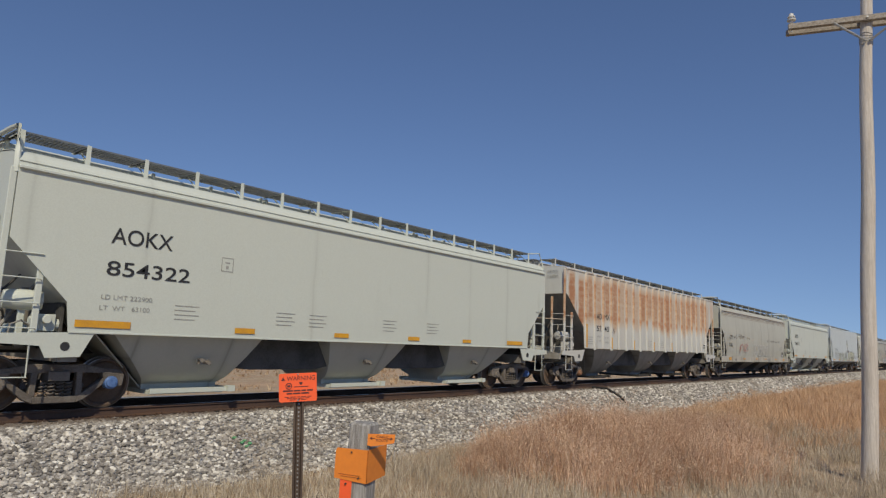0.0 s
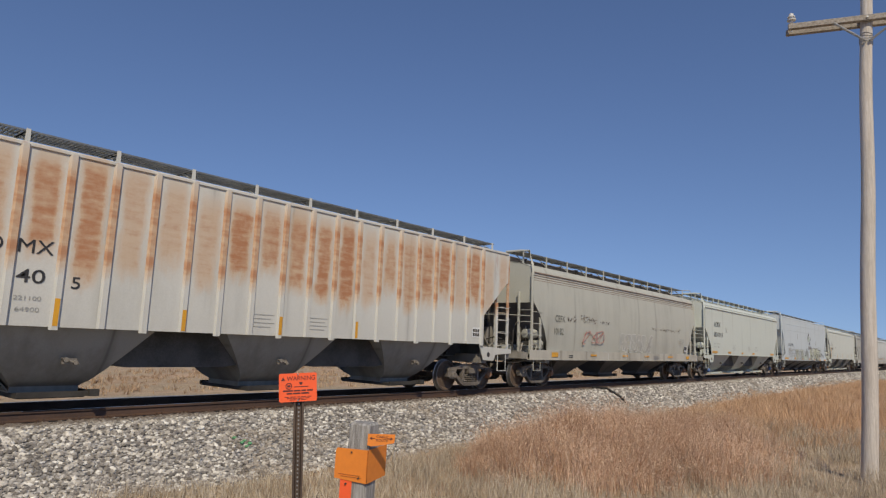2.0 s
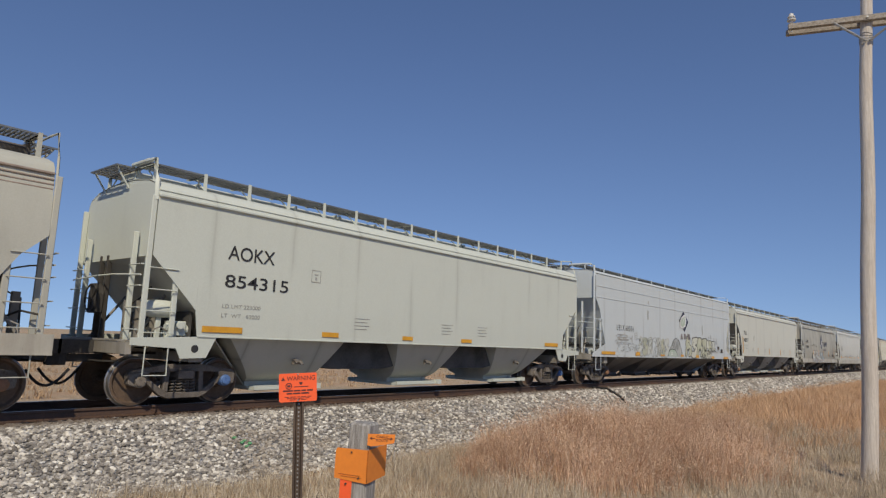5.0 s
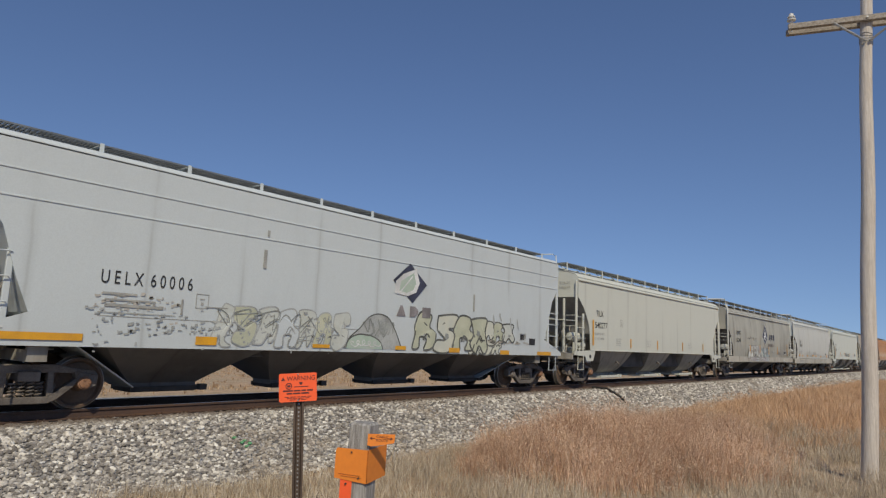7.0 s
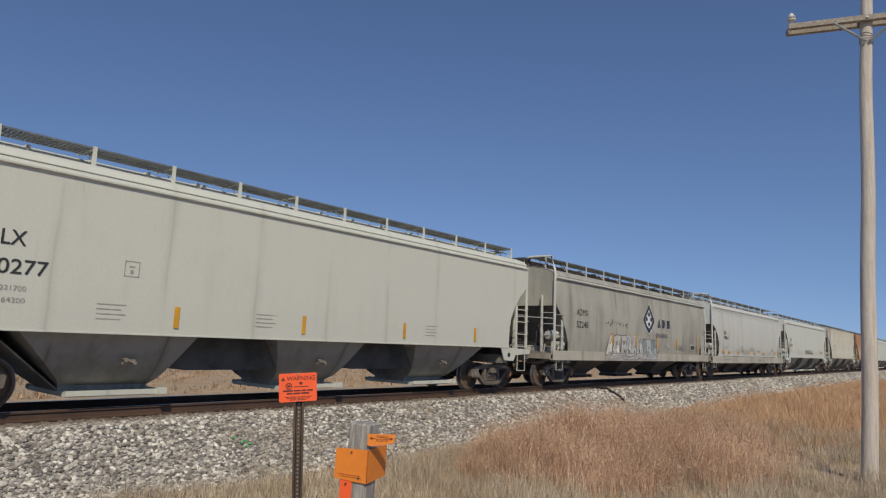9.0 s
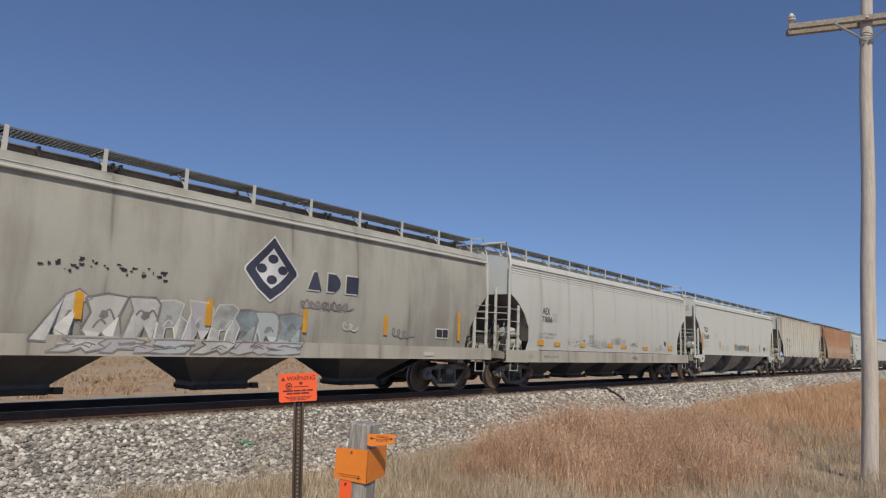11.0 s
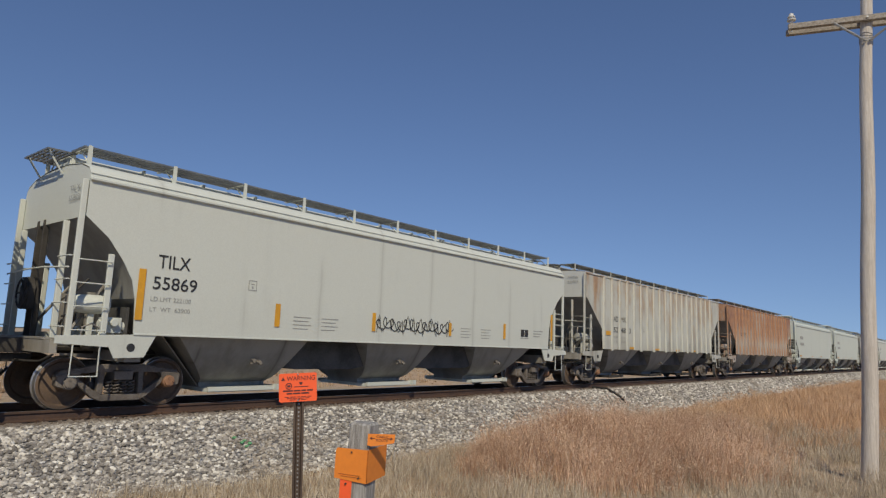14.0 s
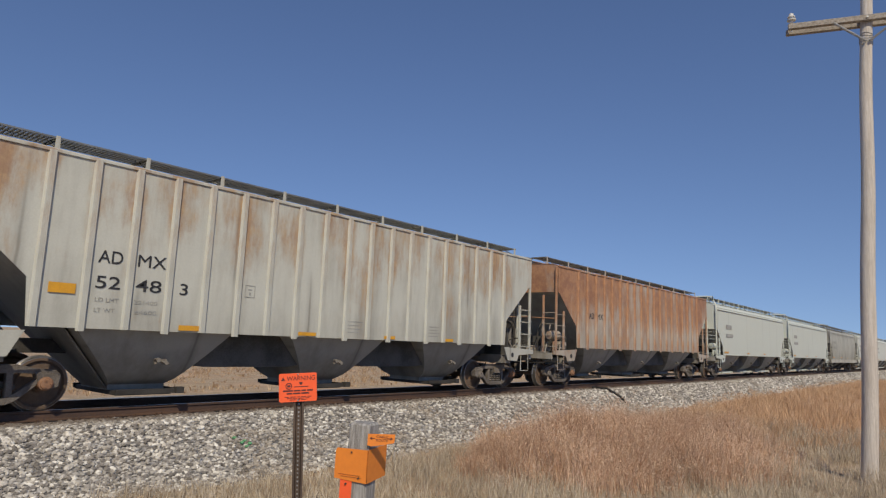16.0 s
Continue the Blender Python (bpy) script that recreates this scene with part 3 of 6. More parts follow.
@lru_cache(None)
def mesh_outlet(length, w):
    """The sliding gate below a hopper."""
    bm = bmesh.new()
    box(bm, -length / 2 + 0.02, length / 2 - 0.02, -w, w, 0.22, 0.30)
    for y in (-w - 0.02, w + 0.02):
        box(bm, -length / 2, length / 2 + 0.04, y - 0.03, y + 0.03, 0.24, 0.33)
    tube(bm, [(length / 2 + 0.1, -w - 0.1, 0.30), (length / 2 + 0.1, w + 0.1, 0.30)], 0.035, 8)
    box(bm, length / 2 + 0.02, length / 2 + 0.18, -w - 0.14, -w, 0.24, 0.36)
    return made("outlet_gate", bm)


@lru_cache(None)
def mesh_lock():
    bm = bmesh.new()
    box(bm, -0.12, 0.12, -0.03, 0.0, -0.05, 0.05)
    tube(bm, [(-0.07, -0.09, 0.03), (-0.07, 0, 0.03)], 0.045, 8)
    tube(bm, [(0.09, -0.08, -0.02), (0.09, 0, -0.02)], 0.04, 8)
    tube(bm, [(-0.15, -0.06, 0.06), (0.15, -0.06, -0.05)], 0.015, 5)
    return made("gate_lock", bm)


# ---------------------------------------------------------------- wagons: bodies by type
KINDS = {
    # half: half of the side's length; cut: end edge of the side, (from the end, height); side bottom; eave; roof crown
    "smooth": dict(cut=[(0, 2.83), (0.95, 1.86), (1.02, 1.36)], bottom=1.36, eave=3.98, bulge=0.0, sill=None, hop=3, pitch=4.5, lip=True, step=1.1, outlet=1.6, flare=0.55, ridge=0.68, rise=1.0, walk=4.70),
    "arched": dict(cut=[(0, 3.36), (0.42, 3.02), (0.70, 2.66), (0.90, 2.32), (0.98, 2.0), (1.02, 1.36)], bottom=1.36, eave=4.02, bulge=0.0, sill=None, hop=3, pitch=4.5, lip=True, step=1.6, outlet=1.6, flare=0.55, ridge=0.68, rise=0.95, walk=4.71),
    "ribbed": dict(cut=[(0, 3.42), (0.12, 3.36), (1.38, 2.22), (1.45, 1.43)], bottom=1.43, eave=4.36, bulge=0.0, sill=None, hop=3, pitch=4.4, lip=False, step=1.59, outlet=1.1, flare=0.95, ridge=0.74, rise=0.32, walk=4.74),
    "round": dict(cut=[(0, 2.92), (0.38, 2.56), (0.74, 2.0), (0.94, 1.6), (0.98, 1.26)], bottom=1.26, eave=3.96, bulge=0.07, sill=(1.0, 1.29), hop=3, pitch=4.1, lip=True, step=1.6, outlet=1.35, flare=1.0, ridge=0.96, rise=1.0, walk=4.72),
    "long_sill": dict(cut=[(0, 3.09), (0.40, 2.86), (0.80, 2.50), (1.10, 2.05), (1.14, 1.60), (1.0, 1.26)], bottom=1.26, eave=4.07, bulge=0.06, sill=(0.92, 1.27), hop=4, pitch=3.0, lip=True, step=1.62, outlet=1.3, flare=0.85, ridge=0.90, rise=0.88, walk=4.79),
    "flat": dict(cut=[(0, 3.45), (0.35, 3.0), (0.62, 2.2), (0.85, 1.66), (0.9, 1.12)], bottom=1.12, eave=4.44, bulge=0.0, sill=(1.10, 1.13), hop=4, pitch=3.3, lip=False, step=1.72, outlet=1.4, flare=0.95, ridge=0.95, rise=0.45, walk=4.80),
}

KINDS["round_eave"] = dict(KINDS["round"])


def side_y(k, z):
    """Half width of the body at a height."""
    b, e = k["bottom"], k["eave"]
    s = max(0.0, min(1.0, (z - b) / (e - b)))
    return HALF - k["bulge"] * 1.6 * (2 * s - 1) ** 2 * (1 if s > 0.5 else 0.6)


def roof_section(k):
    e, r = k["eave"], k["rise"]
    w = side_y(k, e)
    return [(w, e), (w - 0.03, e + 0.12 * r), (w - 0.12, e + 0.24 * r), (w - 0.45, e + 0.36 * r), (0.55, e + 0.44 * r), (0.0, e + 0.46 * r)]


@lru_cache(None)
def mesh_side(kind, half):
    """The near side sheet, from end cut to end cut."""
    k = KINDS[kind]
    cut = k["cut"]
    zs = sorted({k["eave"], *(z for _, z in cut)})
    zs2 = [zs[0]]
    for a, b in zip(zs, zs[1:]):
        n = max(1, int((b - a) / 0.35))
        zs2 += [a + (b - a) * i / n for i in range(1, n + 1)]
    cz = [c[1] for c in cut][::-1]
    cx = [c[0] for c in cut][::-1]
    grid = []
    for z in zs2:
        d = float(np.interp(z, cz, cx)) if z < cut[0][1] else 0.0
        h = half - d
        xs = [-h + 2 * h * i / 12 for i in range(13)]
        grid.append([(x, -side_y(k, z), z) for x in xs])
    bm = bmesh.new()
    slab(bm, grid, (0, 0.02, 0))
    return made("side_sheet", bm, True)


@lru_cache(None)
def mesh_roof(kind, half):
    k = KINDS[kind]
    sec = roof_section(k)
    full = [(-w, z) for w, z in sec] + [(w, z) for w, z in sec[-2::-1]]
    bm = bmesh.new()
    slab(bm, [[(x, y, z) for y, z in full] for x in np.linspace(-half, half, 9)], (0, 0, -0.03))
    return made("roof", bm, True)


@lru_cache(None)
def mesh_end(kind, half):
    """End wall above the slope sheet, at x = 0."""
    k = KINDS[kind]
    z0 = k["cut"][0][1]
    e = k["eave"]
    sec = [(w - 0.01, z - 0.01) for w, z in roof_section(k)]
    lowers = [(side_y(k, z) - 0.005, z) for z in np.linspace(z0, e, 5)[:-1]]
    right = lowers + sec
    poly = [(-w, z) for w, z in right] + [(w, z) for w, z in right[-2::-1]]
    bm = bmesh.new()
    prism(bm, poly, "x", -0.012, 0.012)
    return made("end_wall", bm)


@lru_cache(None)
def mesh_slope(kind, half, sign):
    """End slope sheet, down and inwards to the first outlet."""
    k = KINDS[kind]
    x_out = half - 0.01
    z_top = k["cut"][0][1]
    reach = (k["hop"] - 1) / 2 * k["pitch"] + k["outlet"] / 2
    pts = [(x_out, z_top)]
    for d, z in k["cut"][1:-1]:
        if z > 1.3:
            pts.append((half - d - 0.01, z))
    pts.append((reach, 0.32))
    grid = []
    for x, z in pts:
        w = (side_y(k, z) if z > k["bottom"] else 0.55 + (HALF - 0.55) * (z - 0.32) / (k["bottom"] - 0.32)) - 0.012
        grid.append([(x * sign, y, z) for y in (-w, 0, w)])
    bm = bmesh.new()
    slab(bm, grid, (-0.015 * sign, 0, 0.02))
    return made("slope_sheet", bm, kind in ("arched", "round", "round_eave", "long_sill", "flat"))


@lru_cache(None)
def mesh_hopper(kind, pos, half):
    """One funnel; pos -1, 0 or 1: at the left end, in the middle, at the right end."""
    k = KINDS[kind]
    zt, zb, o = k["bottom"] + 0.05, 0.30, k["outlet"] / 2
    flare = k["flare"]
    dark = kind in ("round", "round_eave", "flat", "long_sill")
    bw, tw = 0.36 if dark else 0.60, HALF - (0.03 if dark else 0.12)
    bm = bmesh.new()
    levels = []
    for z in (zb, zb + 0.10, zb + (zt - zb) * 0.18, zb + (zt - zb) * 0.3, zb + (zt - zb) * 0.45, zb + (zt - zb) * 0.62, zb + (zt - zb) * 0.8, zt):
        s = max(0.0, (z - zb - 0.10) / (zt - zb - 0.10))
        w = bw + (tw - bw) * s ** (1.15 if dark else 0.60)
        xl, xr = -(o + s * (1.04 if pos == -1 else flare)), o + s * (1.04 if pos == 1 else flare)
        levels.append([bm.verts.new((xl, -w, z)), bm.verts.new((xr, -w, z)), bm.verts.new((xr, w, z)), bm.verts.new((xl, w, z))])
    for a, b in zip(levels, levels[1:]):
        for i in range(4):
            bm.faces.new((a[i], a[(i + 1) % 4], b[(i + 1) % 4], b[i]))
    bm.faces.new(levels[0][::-1])
    bm.faces.new(levels[-1])
    return made("hopper", bm, True)


@lru_cache(None)
def mesh_ridge(kind):
    """The sheet that joins two hoppers over the centre sill."""
    k = KINDS[kind]
    r = k["pitch"] / 2
    zt, z0 = k["bottom"] + 0.04, k["ridge"]
    t = r - k["outlet"] / 2
    bm = bmesh.new()
    prism(bm, [(-t, zt), (-t, z0 + 0.1), (-t * 0.62, z0), (t * 0.62, z0), (t, z0 + 0.1), (t, zt)], "y", -1.02, 1.02)
    return made("cross_ridge", bm)


@lru_cache(None)
def mesh_centre_sill(half):
    bm = bmesh.new()
    box(bm, -half - 0.9, half + 0.9, -0.17, 0.17, 0.96, 1.22)
    return made("centre_sill", bm)


@lru_cache(None)
def mesh_platform(sign):
    """The end deck with its sills; x = 0 at the body's end, growing inwards."""
    bm = bmesh.new()
    s = -sign
    def bx(x0, x1, *r):
        box(bm, min(x0 * s, x1 * s), max(x0 * s, x1 * s), *r)
    bx(-0.28, -0.16, -1.5, 1.5, 1.0, 1.22)
    bx(-0.16, 1.7, -0.45, 0.45, 1.02, 1.08)
    bx(0.95, 1.25, -1.5, 1.5, 0.86, 1.12)
    bx(-0.16, 0.5, -1.5, -0.45, 1.14, 1.17)
    bx(-0.16, 0.5, 0.45, 1.5, 1.14, 1.17)
    for y in (-0.9, 0.9):
        bx(0.1, 0.22, y - 0.05, y + 0.05, 1.17, 2.0)
    for y in (-0.62, 0.62):
        bx(0.55, 0.70, y - 0.04, y + 0.04, 1.05, 2.1)
    return made("end_platform", bm)


@lru_cache(None)
def mesh_end_sill_plate(sign, low):
    """The plate along the side below the ladder, with a jacking pad; x = 0 at the body's end."""
    s = -sign
    bm = bmesh.new()
    pts = [(-0.25, 1.17), (-0.25, 1.30), (0.70, 1.34), (1.46, 1.37), (1.42, 1.30), (1.25, low), (0.72, low - 0.02), (0.62, 1.12)]
    prism(bm, [(x * s, z) for x, z in pts], "y", -HALF + 0.0, -HALF + 0.025)
    return made("sill_plate", bm)


@lru_cache(None)
def mesh_web(sign):
    """Bolster web that carries the slope sheet from the deck."""
    s = -sign
    bm = bmesh.new()
    prism(bm, [(x * s, z) for x, z in ((0.95, 1.05), (1.75, 1.05), (1.3, 1.55), (0.95, 1.9))], "y", -0.5, -0.47)
    prism(bm, [(x * s, z) for x, z in ((0.95, 1.05), (1.75, 1.05), (1.3, 1.55), (0.95, 1.9))], "y", 0.47, 0.5)
    box(bm, min(0.95 * s, 1.0 * s), max(0.95 * s, 1.0 * s), -1.4, 1.4, 1.05, 1.84)
    return made("end_web", bm)


@lru_cache(None)
def mesh_hole():
    bm = bmesh.new()
    lathe(bm, [(0.02, -0.004), (0.075, -0.004), (0.075, 0.004), (0.02, 0.004)], 16)
    return made("jacking_hole", bm)


@lru_cache(None)
def mesh_long_sill(kind, half):
    k = KINDS[kind]
    a, b = k["sill"]
    bm = bmesh.new()
    if kind == "flat":
        pts = [(-half - 0.3, 1.12), (half + 0.3, 1.12), (half + 0.3, 1.24), (half - 0.85, 1.66), (half - 0.9, 1.70), (-half + 0.9, 1.70), (-half + 0.85, 1.66), (-half - 0.3, 1.24)]
        prism(bm, pts, "y", -HALF - 0.012, -HALF - 0.004)
    else:
        y = -HALF
        prism(bm, [(y - 0.05, a - 0.03), (y + 0.08, a - 0.03), (y + 0.08, a), (y - 0.005, a), (y - 0.005, b), (y + 0.10, b), (y + 0.10, b + 0.02), (y - 0.03, b + 0.02), (y - 0.03, a), (y - 0.05, a)], "x", -half - 0.25, half + 0.25)
    return made("side_sill", bm)


@lru_cache(None)
def mesh_line(x0, x1, z, h, proud):
    bm = bmesh.new()
    box(bm, x0, x1, -proud, 0.0, z - h / 2, z + h / 2)
    return made("seam", bm, bevel=min(h, proud) * 0.25)


@lru_cache(None)
def mesh_rib(z0, z1):
    bm = bmesh.new()
    prism(bm, [(-0.075, 0), (-0.045, -0.055), (0.045, -0.055), (0.075, 0)], "z", z0, z1)
    return made("rib", bm)


@lru_cache(None)
def mesh_corner(z0, z1):
    bm = bmesh.new()
    box(bm, -0.05, 0.05, -0.03, 0.03, z0, z1)
    return made("corner_post", bm, bevel=0.01)


@lru_cache(None)
def mesh_bar(pts, r):
    bm = bmesh.new()
    tube(bm, pts, r, 7)
    return made("hand_rail", bm, True)


def wagon(label, kind, x0, x1, paint, under, group_frame=M_FRAME, cap=M_CAPRUST, trim=None, roof_paint=None, end_paint=None, eave=None):
    """A covered hopper wagon whose body reaches from x0 to x1 at the start; its origin lies on the rail tops at its middle."""
    k = KINDS[kind]
    half = round((x1 - x0) / 2, 3)
    car = tagged(new("hopper_wagon"), label, "hopper wagon", "wagons of the train")
    car["start"] = (x0 + x1) / 2
    car["kind"] = kind
    trim = trim or paint
    part("side_sheet", mesh_side(kind, half), paint, car)
    part("side_sheet", mesh_side(kind, half), paint, car, m=pose(0, 0, 0, 0, 0, 180))
    roof = part("roof", mesh_roof(kind, half), roof_paint or paint, car)
    part("centre_sill", mesh_centre_sill(half), M_STEEL, car)
    e = k["eave"]
    # roof edge
    if k["lip"]:
        for z, h, pr in ((e - 0.01, 0.06, 0.055 if kind != "round_eave" else 0.10), (e + 0.10, 0.02, 0.015)) if kind not in ("round", "long_sill") else ((e + 0.02, 0.045, 0.045), (e - 0.08, 0.03, 0.035), (e - 0.17, 0.03, 0.035), (e - 0.25, 0.03, 0.04)):
            part("eave_strip", mesh_line(-half, half, z, h, pr), eave or trim, car, m=pose(0, -side_y(k, e) + (0.02 if z > e + 0.05 else 0.002), 0))
    else:
        part("eave_strip", mesh_line(-half, half, e, 0.06 if kind == "ribbed" else 0.02, 0.03 if kind == "ribbed" else 0.008), trim, car, m=pose(0, -HALF, 0))
    # walkways with brackets and hatches
    wy, wz = -1.03, k["walk"]
    wl = 2 * half - 0.1
    board = part("running_board", mesh_walkway(round(wl, 2), 0.62), M_GRATE, car, m=pose(0, wy, wz))
    part("running_board", mesh_walkway(round(wl, 2), 0.62), M_GRATE, car, m=pose(0, -wy - 0.62, wz))
    bh = round(wz - (e + 0.30 * k["rise"]) + 0.06, 2)
    n = int(round(wl / k["step"]))
    for i in range(n + 1):
        x = -wl / 2 + 0.1 + i * (wl - 0.2) / n
        part("bracket", mesh_bracket(bh), trim, car, m=pose(x, wy - 0.012, wz + 0.03))
        part("bracket", mesh_bracket(bh), trim, car, m=pose(x, -wy + 0.012, wz + 0.03, 0, 0, 180))
    for i in range(3):
        # round kinds: dark hatches put the shade under the walkway into colour
        part("hatch_cover", mesh_hatch(round(wl / 3 - 0.05, 2), round(max(0.10, k["walk"] - e - 0.45 * k["rise"] - 0.06), 2)), M_FRAME if kind in ("round", "round_eave") else trim, roof, m=pose((i - 1) * wl / 3, 0, e + 0.45 * k["rise"]))
    # hoppers
    nh = k["hop"]
    for i in range(nh):
        pos = -1 if i == 0 else 1 if i == nh - 1 else 0
        hx = (i - (nh - 1) / 2) * k["pitch"]
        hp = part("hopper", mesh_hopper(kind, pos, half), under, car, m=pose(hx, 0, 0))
        part("outlet_gate", mesh_outlet(k["outlet"], 0.95 if kind in ("smooth", "arched", "ribbed") else 0.38), trim if kind in ("smooth", "arched") else M_STEEL, hp)
        if i:
            # ridge coloured as dark as the shaded hollow between two hoppers
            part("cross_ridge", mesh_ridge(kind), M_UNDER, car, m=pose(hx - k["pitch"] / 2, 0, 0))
        if kind in ("smooth", "arched", "ribbed"):
            part("gate_lock", mesh_lock(), M_FRAME2, hp, m=pose(0.1, -1.25, 0.86))
    # ribs
    if kind == "ribbed":
        for i in range(int((2 * half - 2.9) / 0.738) + 1):
            x = -half + 1.53 + i * 0.738
            part("rib", mesh_rib(k["bottom"] - 0.05 * (i % 2), e), paint, car, m=pose(x, -HALF, 0))
    if kind == "flat":
        for z in (3.94, 3.49):
            part("seam", mesh_line(-half, half, z, 0.03, 0.015), paint, car, m=pose(0, -HALF, 0))
    if k["sill"]:
        part("side_sill", mesh_long_sill(kind, half), trim if kind == "flat" else P["sill"], car)
        part("side_sill", mesh_long_sill(kind, half), trim, car, m=pose(0, 0, 0, 0, 0, 180))
    elif kind in ("smooth", "arched"):
        for r in (0, 180):
            part("bottom_chord", mesh_line(-half + 1.02, half - 1.02, 1.36, 0.035, 0.02), trim, car, m=pose(0, -HALF, 0) if r == 0 else pose(0, HALF, 0, 0, 0, 180))
    # the ends
    zc = k["cut"][0][1]
    for s in (-1, 1):
        end = part("end_wall", mesh_end(kind, half), end_paint or paint, car, m=pose(s * (half - 0.012), 0, 0))
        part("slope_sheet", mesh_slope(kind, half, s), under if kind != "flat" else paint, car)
        part("end_platform", mesh_platform(s), P["deck"], car, m=pose(s * half, 0, 0))
        if not k["sill"]:
            for r in (0, 1):
                sp = part("sill_plate", mesh_end_sill_plate(s if r == 0 else -s, 0.95), trim, car, m=pose(s * half, 0, 0) if r == 0 else pose(s * half, 0, 0, 0, 0, 180))
                if r == 0:
                    part("jacking_hole", mesh_hole(), M_BLACK, sp, m=pose(-s * 1.0, -HALF - 0.001, 1.12))
        for y in (-1, 1):
            part("corner_post", mesh_corner(1.15, e - 0.02), trim, car, m=pose(s * (half + 0.055), y * (HALF - 0.045), 0))
            # side ladder: one stile set inwards, rungs across to the corner post
            lad = part("ladder", mesh_corner(1.15, 2.75), trim, car, m=pose(s * (half - 0.52), y * (HALF - 0.062), 0))
            for z in (1.40, 1.80, 2.20, 2.60):
                part("rung", mesh_rung(0.54), trim, lad, m=pose(s * 0.27, y * 0.03, z) if y < 0 else pose(s * 0.27, y * 0.03, z, 0, 0, 180))
            # end ladder, across the end
            lad = part("ladder", mesh_corner(1.15, 3.3), trim, car, m=pose(s * (half + 0.10), y * (HALF - 0.55), 0))
            for z in (1.45, 1.85, 2.25, 2.65):
                part("rung", mesh_rung(0.5), trim, lad, m=pose(s * 0.03, y * 0.27, z, 0, 0, 90 * s))
            # stirrup step
            part("stirrup", mesh_bar(((-0.22, 0, 1.2), (-0.22, 0, 0.62), (0.22, 0, 0.62), (0.22, 0, 1.2)), 0.018), trim, car, m=pose(s * (half - 0.26), y * (HALF - 0.02), 0))
        part("end_post", mesh_corner(1.05, zc + 0.1), M_STEEL, car, m=pose(s * (half - 0.02), 0.30, 0))
        part("end_post", mesh_corner(1.05, zc + 0.1), M_STEEL, car, m=pose(s * (half - 0.02), 0.62, 0))
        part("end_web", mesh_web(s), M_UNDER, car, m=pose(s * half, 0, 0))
        part("hand_rail", mesh_bar(((0, -1.55, 2.45), (0, -0.4, 2.5), (0, 0.4, 2.5), (0, 1.55, 2.45)), 0.016), trim, car, m=pose(s * (half + 0.16), 0, 0))
        # roof end step
        st = part("end_walkway", mesh_walkway(0.5, 1.24), M_GRATE, car, m=pose(s * (half + 0.10), -0.42, wz - 0.03))
        part("brace", mesh_bar(((0.2 * s, 0.1, 0.0), (-0.07 * s, 0.1, -0.4)), 0.02), trim, st)
        part("brace", mesh_bar(((0.2 * s, 1.14, 0.0), (-0.07 * s, 1.14, -0.4)), 0.02), trim, st)
        if kind in ("round", "round_eave", "long_sill", "smooth", "flat"):
            # bent corner rails that rise to the walkway
            part("corner_rail", mesh_bar(((0, -HALF + 0.04, e - 0.1), (0, -HALF + 0.08, e + 0.30), (0, -1.38, wz), (0, -1.05, wz + 0.02), (0, -0.42, wz + 0.02)), 0.045 if s < 0 else 0.022), trim, car, m=pose(s * (half + 0.02), 0, 0))
        cp = part("coupler", mesh_coupler(), M_STEEL, car, m=pose(s * (half + 0.05), 0, 0) if s > 0 else pose(s * (half + 0.05), 0, 0, 0, 0, 180))
        part("air_hose", mesh_hose(), M_HOSE, cp)
        truck(car, s * (half - 1.14), group_frame, cap, M_WHEEL)
    # brake gear on the near end's deck
    part("brake_wheel", mesh_handwheel(), M_STEEL, car, m=pose(-half - 0.2, 0.45, 2.05))
    part("brake_housing", mesh_housing(), M_STEEL, car, m=pose(-half - 0.1, 0.45, 2.05))
    part("air_tank", mesh_brake_gear(), trim, car, m=pose(-half + 0.55, -0.3, 1.30))
    if kind != "flat":
        part("air_tank", mesh_brake_gear(), trim, car, m=pose(-half + 0.42, -1.20, 1.86, 0, 0, 80))
        part("tank_stand", mesh_corner(1.15, 1.75), trim, car, m=pose(-half + 0.42, -1.2, 0))
        part("brake_valve", mesh_valve(), trim, car, m=pose(-half + 0.72, -1.30, 1.50))
        part("brake_pipe", mesh_bar(((0.2, -1.35, 1.25), (0.5, -1.38, 1.28), (0.62, -1.38, 1.6), (0.9, -1.3, 1.62)), 0.022), trim, car, m=pose(-half, 0, 0))
    part("brake_valve", mesh_valve(), trim, car, m=pose(-half + 0.75, -0.9, 1.32))
    # pipes, rods and braces over both decks
    for s in (-1, 1):
        def rod(pts, r, m):
            part("brake_rod", mesh_bar(tuple((-s * a, b, c) for a, b, c in pts), r), m, car, m=pose(s * half, 0, 0))
        rod(((0.05, -1.05, 1.2), (0.75, -0.85, 2.25)), 0.03, P["deck"])
        rod(((0.05, 1.05, 1.2), (0.75, 0.85, 2.25)), 0.03, P["deck"])
        rod(((-0.1, -1.35, 1.62), (0.15, -1.2, 1.68), (0.30, -0.8, 1.55), (0.32, -0.2, 1.58), (0.5, 0.4, 1.5)), 0.019, M_STEEL)
        rod(((0.2, -1.42, 1.2), (0.22, -1.42, 1.45), (0.38, -1.4, 1.52), (0.6, -1.36, 1.40), (0.66, -1.36, 1.16)), 0.017, P["deck"])
        rod(((0.0, -0.75, 1.18), (0.04, -0.75, 1.9), (0.3, -0.6, 2.05), (0.55, -0.6, 2.35)), 0.021, M_STEEL)
        rod(((-0.22, -1.52, 0.98), (-0.30, -1.2, 0.86), (-0.32, -0.6, 0.84), (-0.32, 0.6, 0.84)), 0.019, M_STEEL)
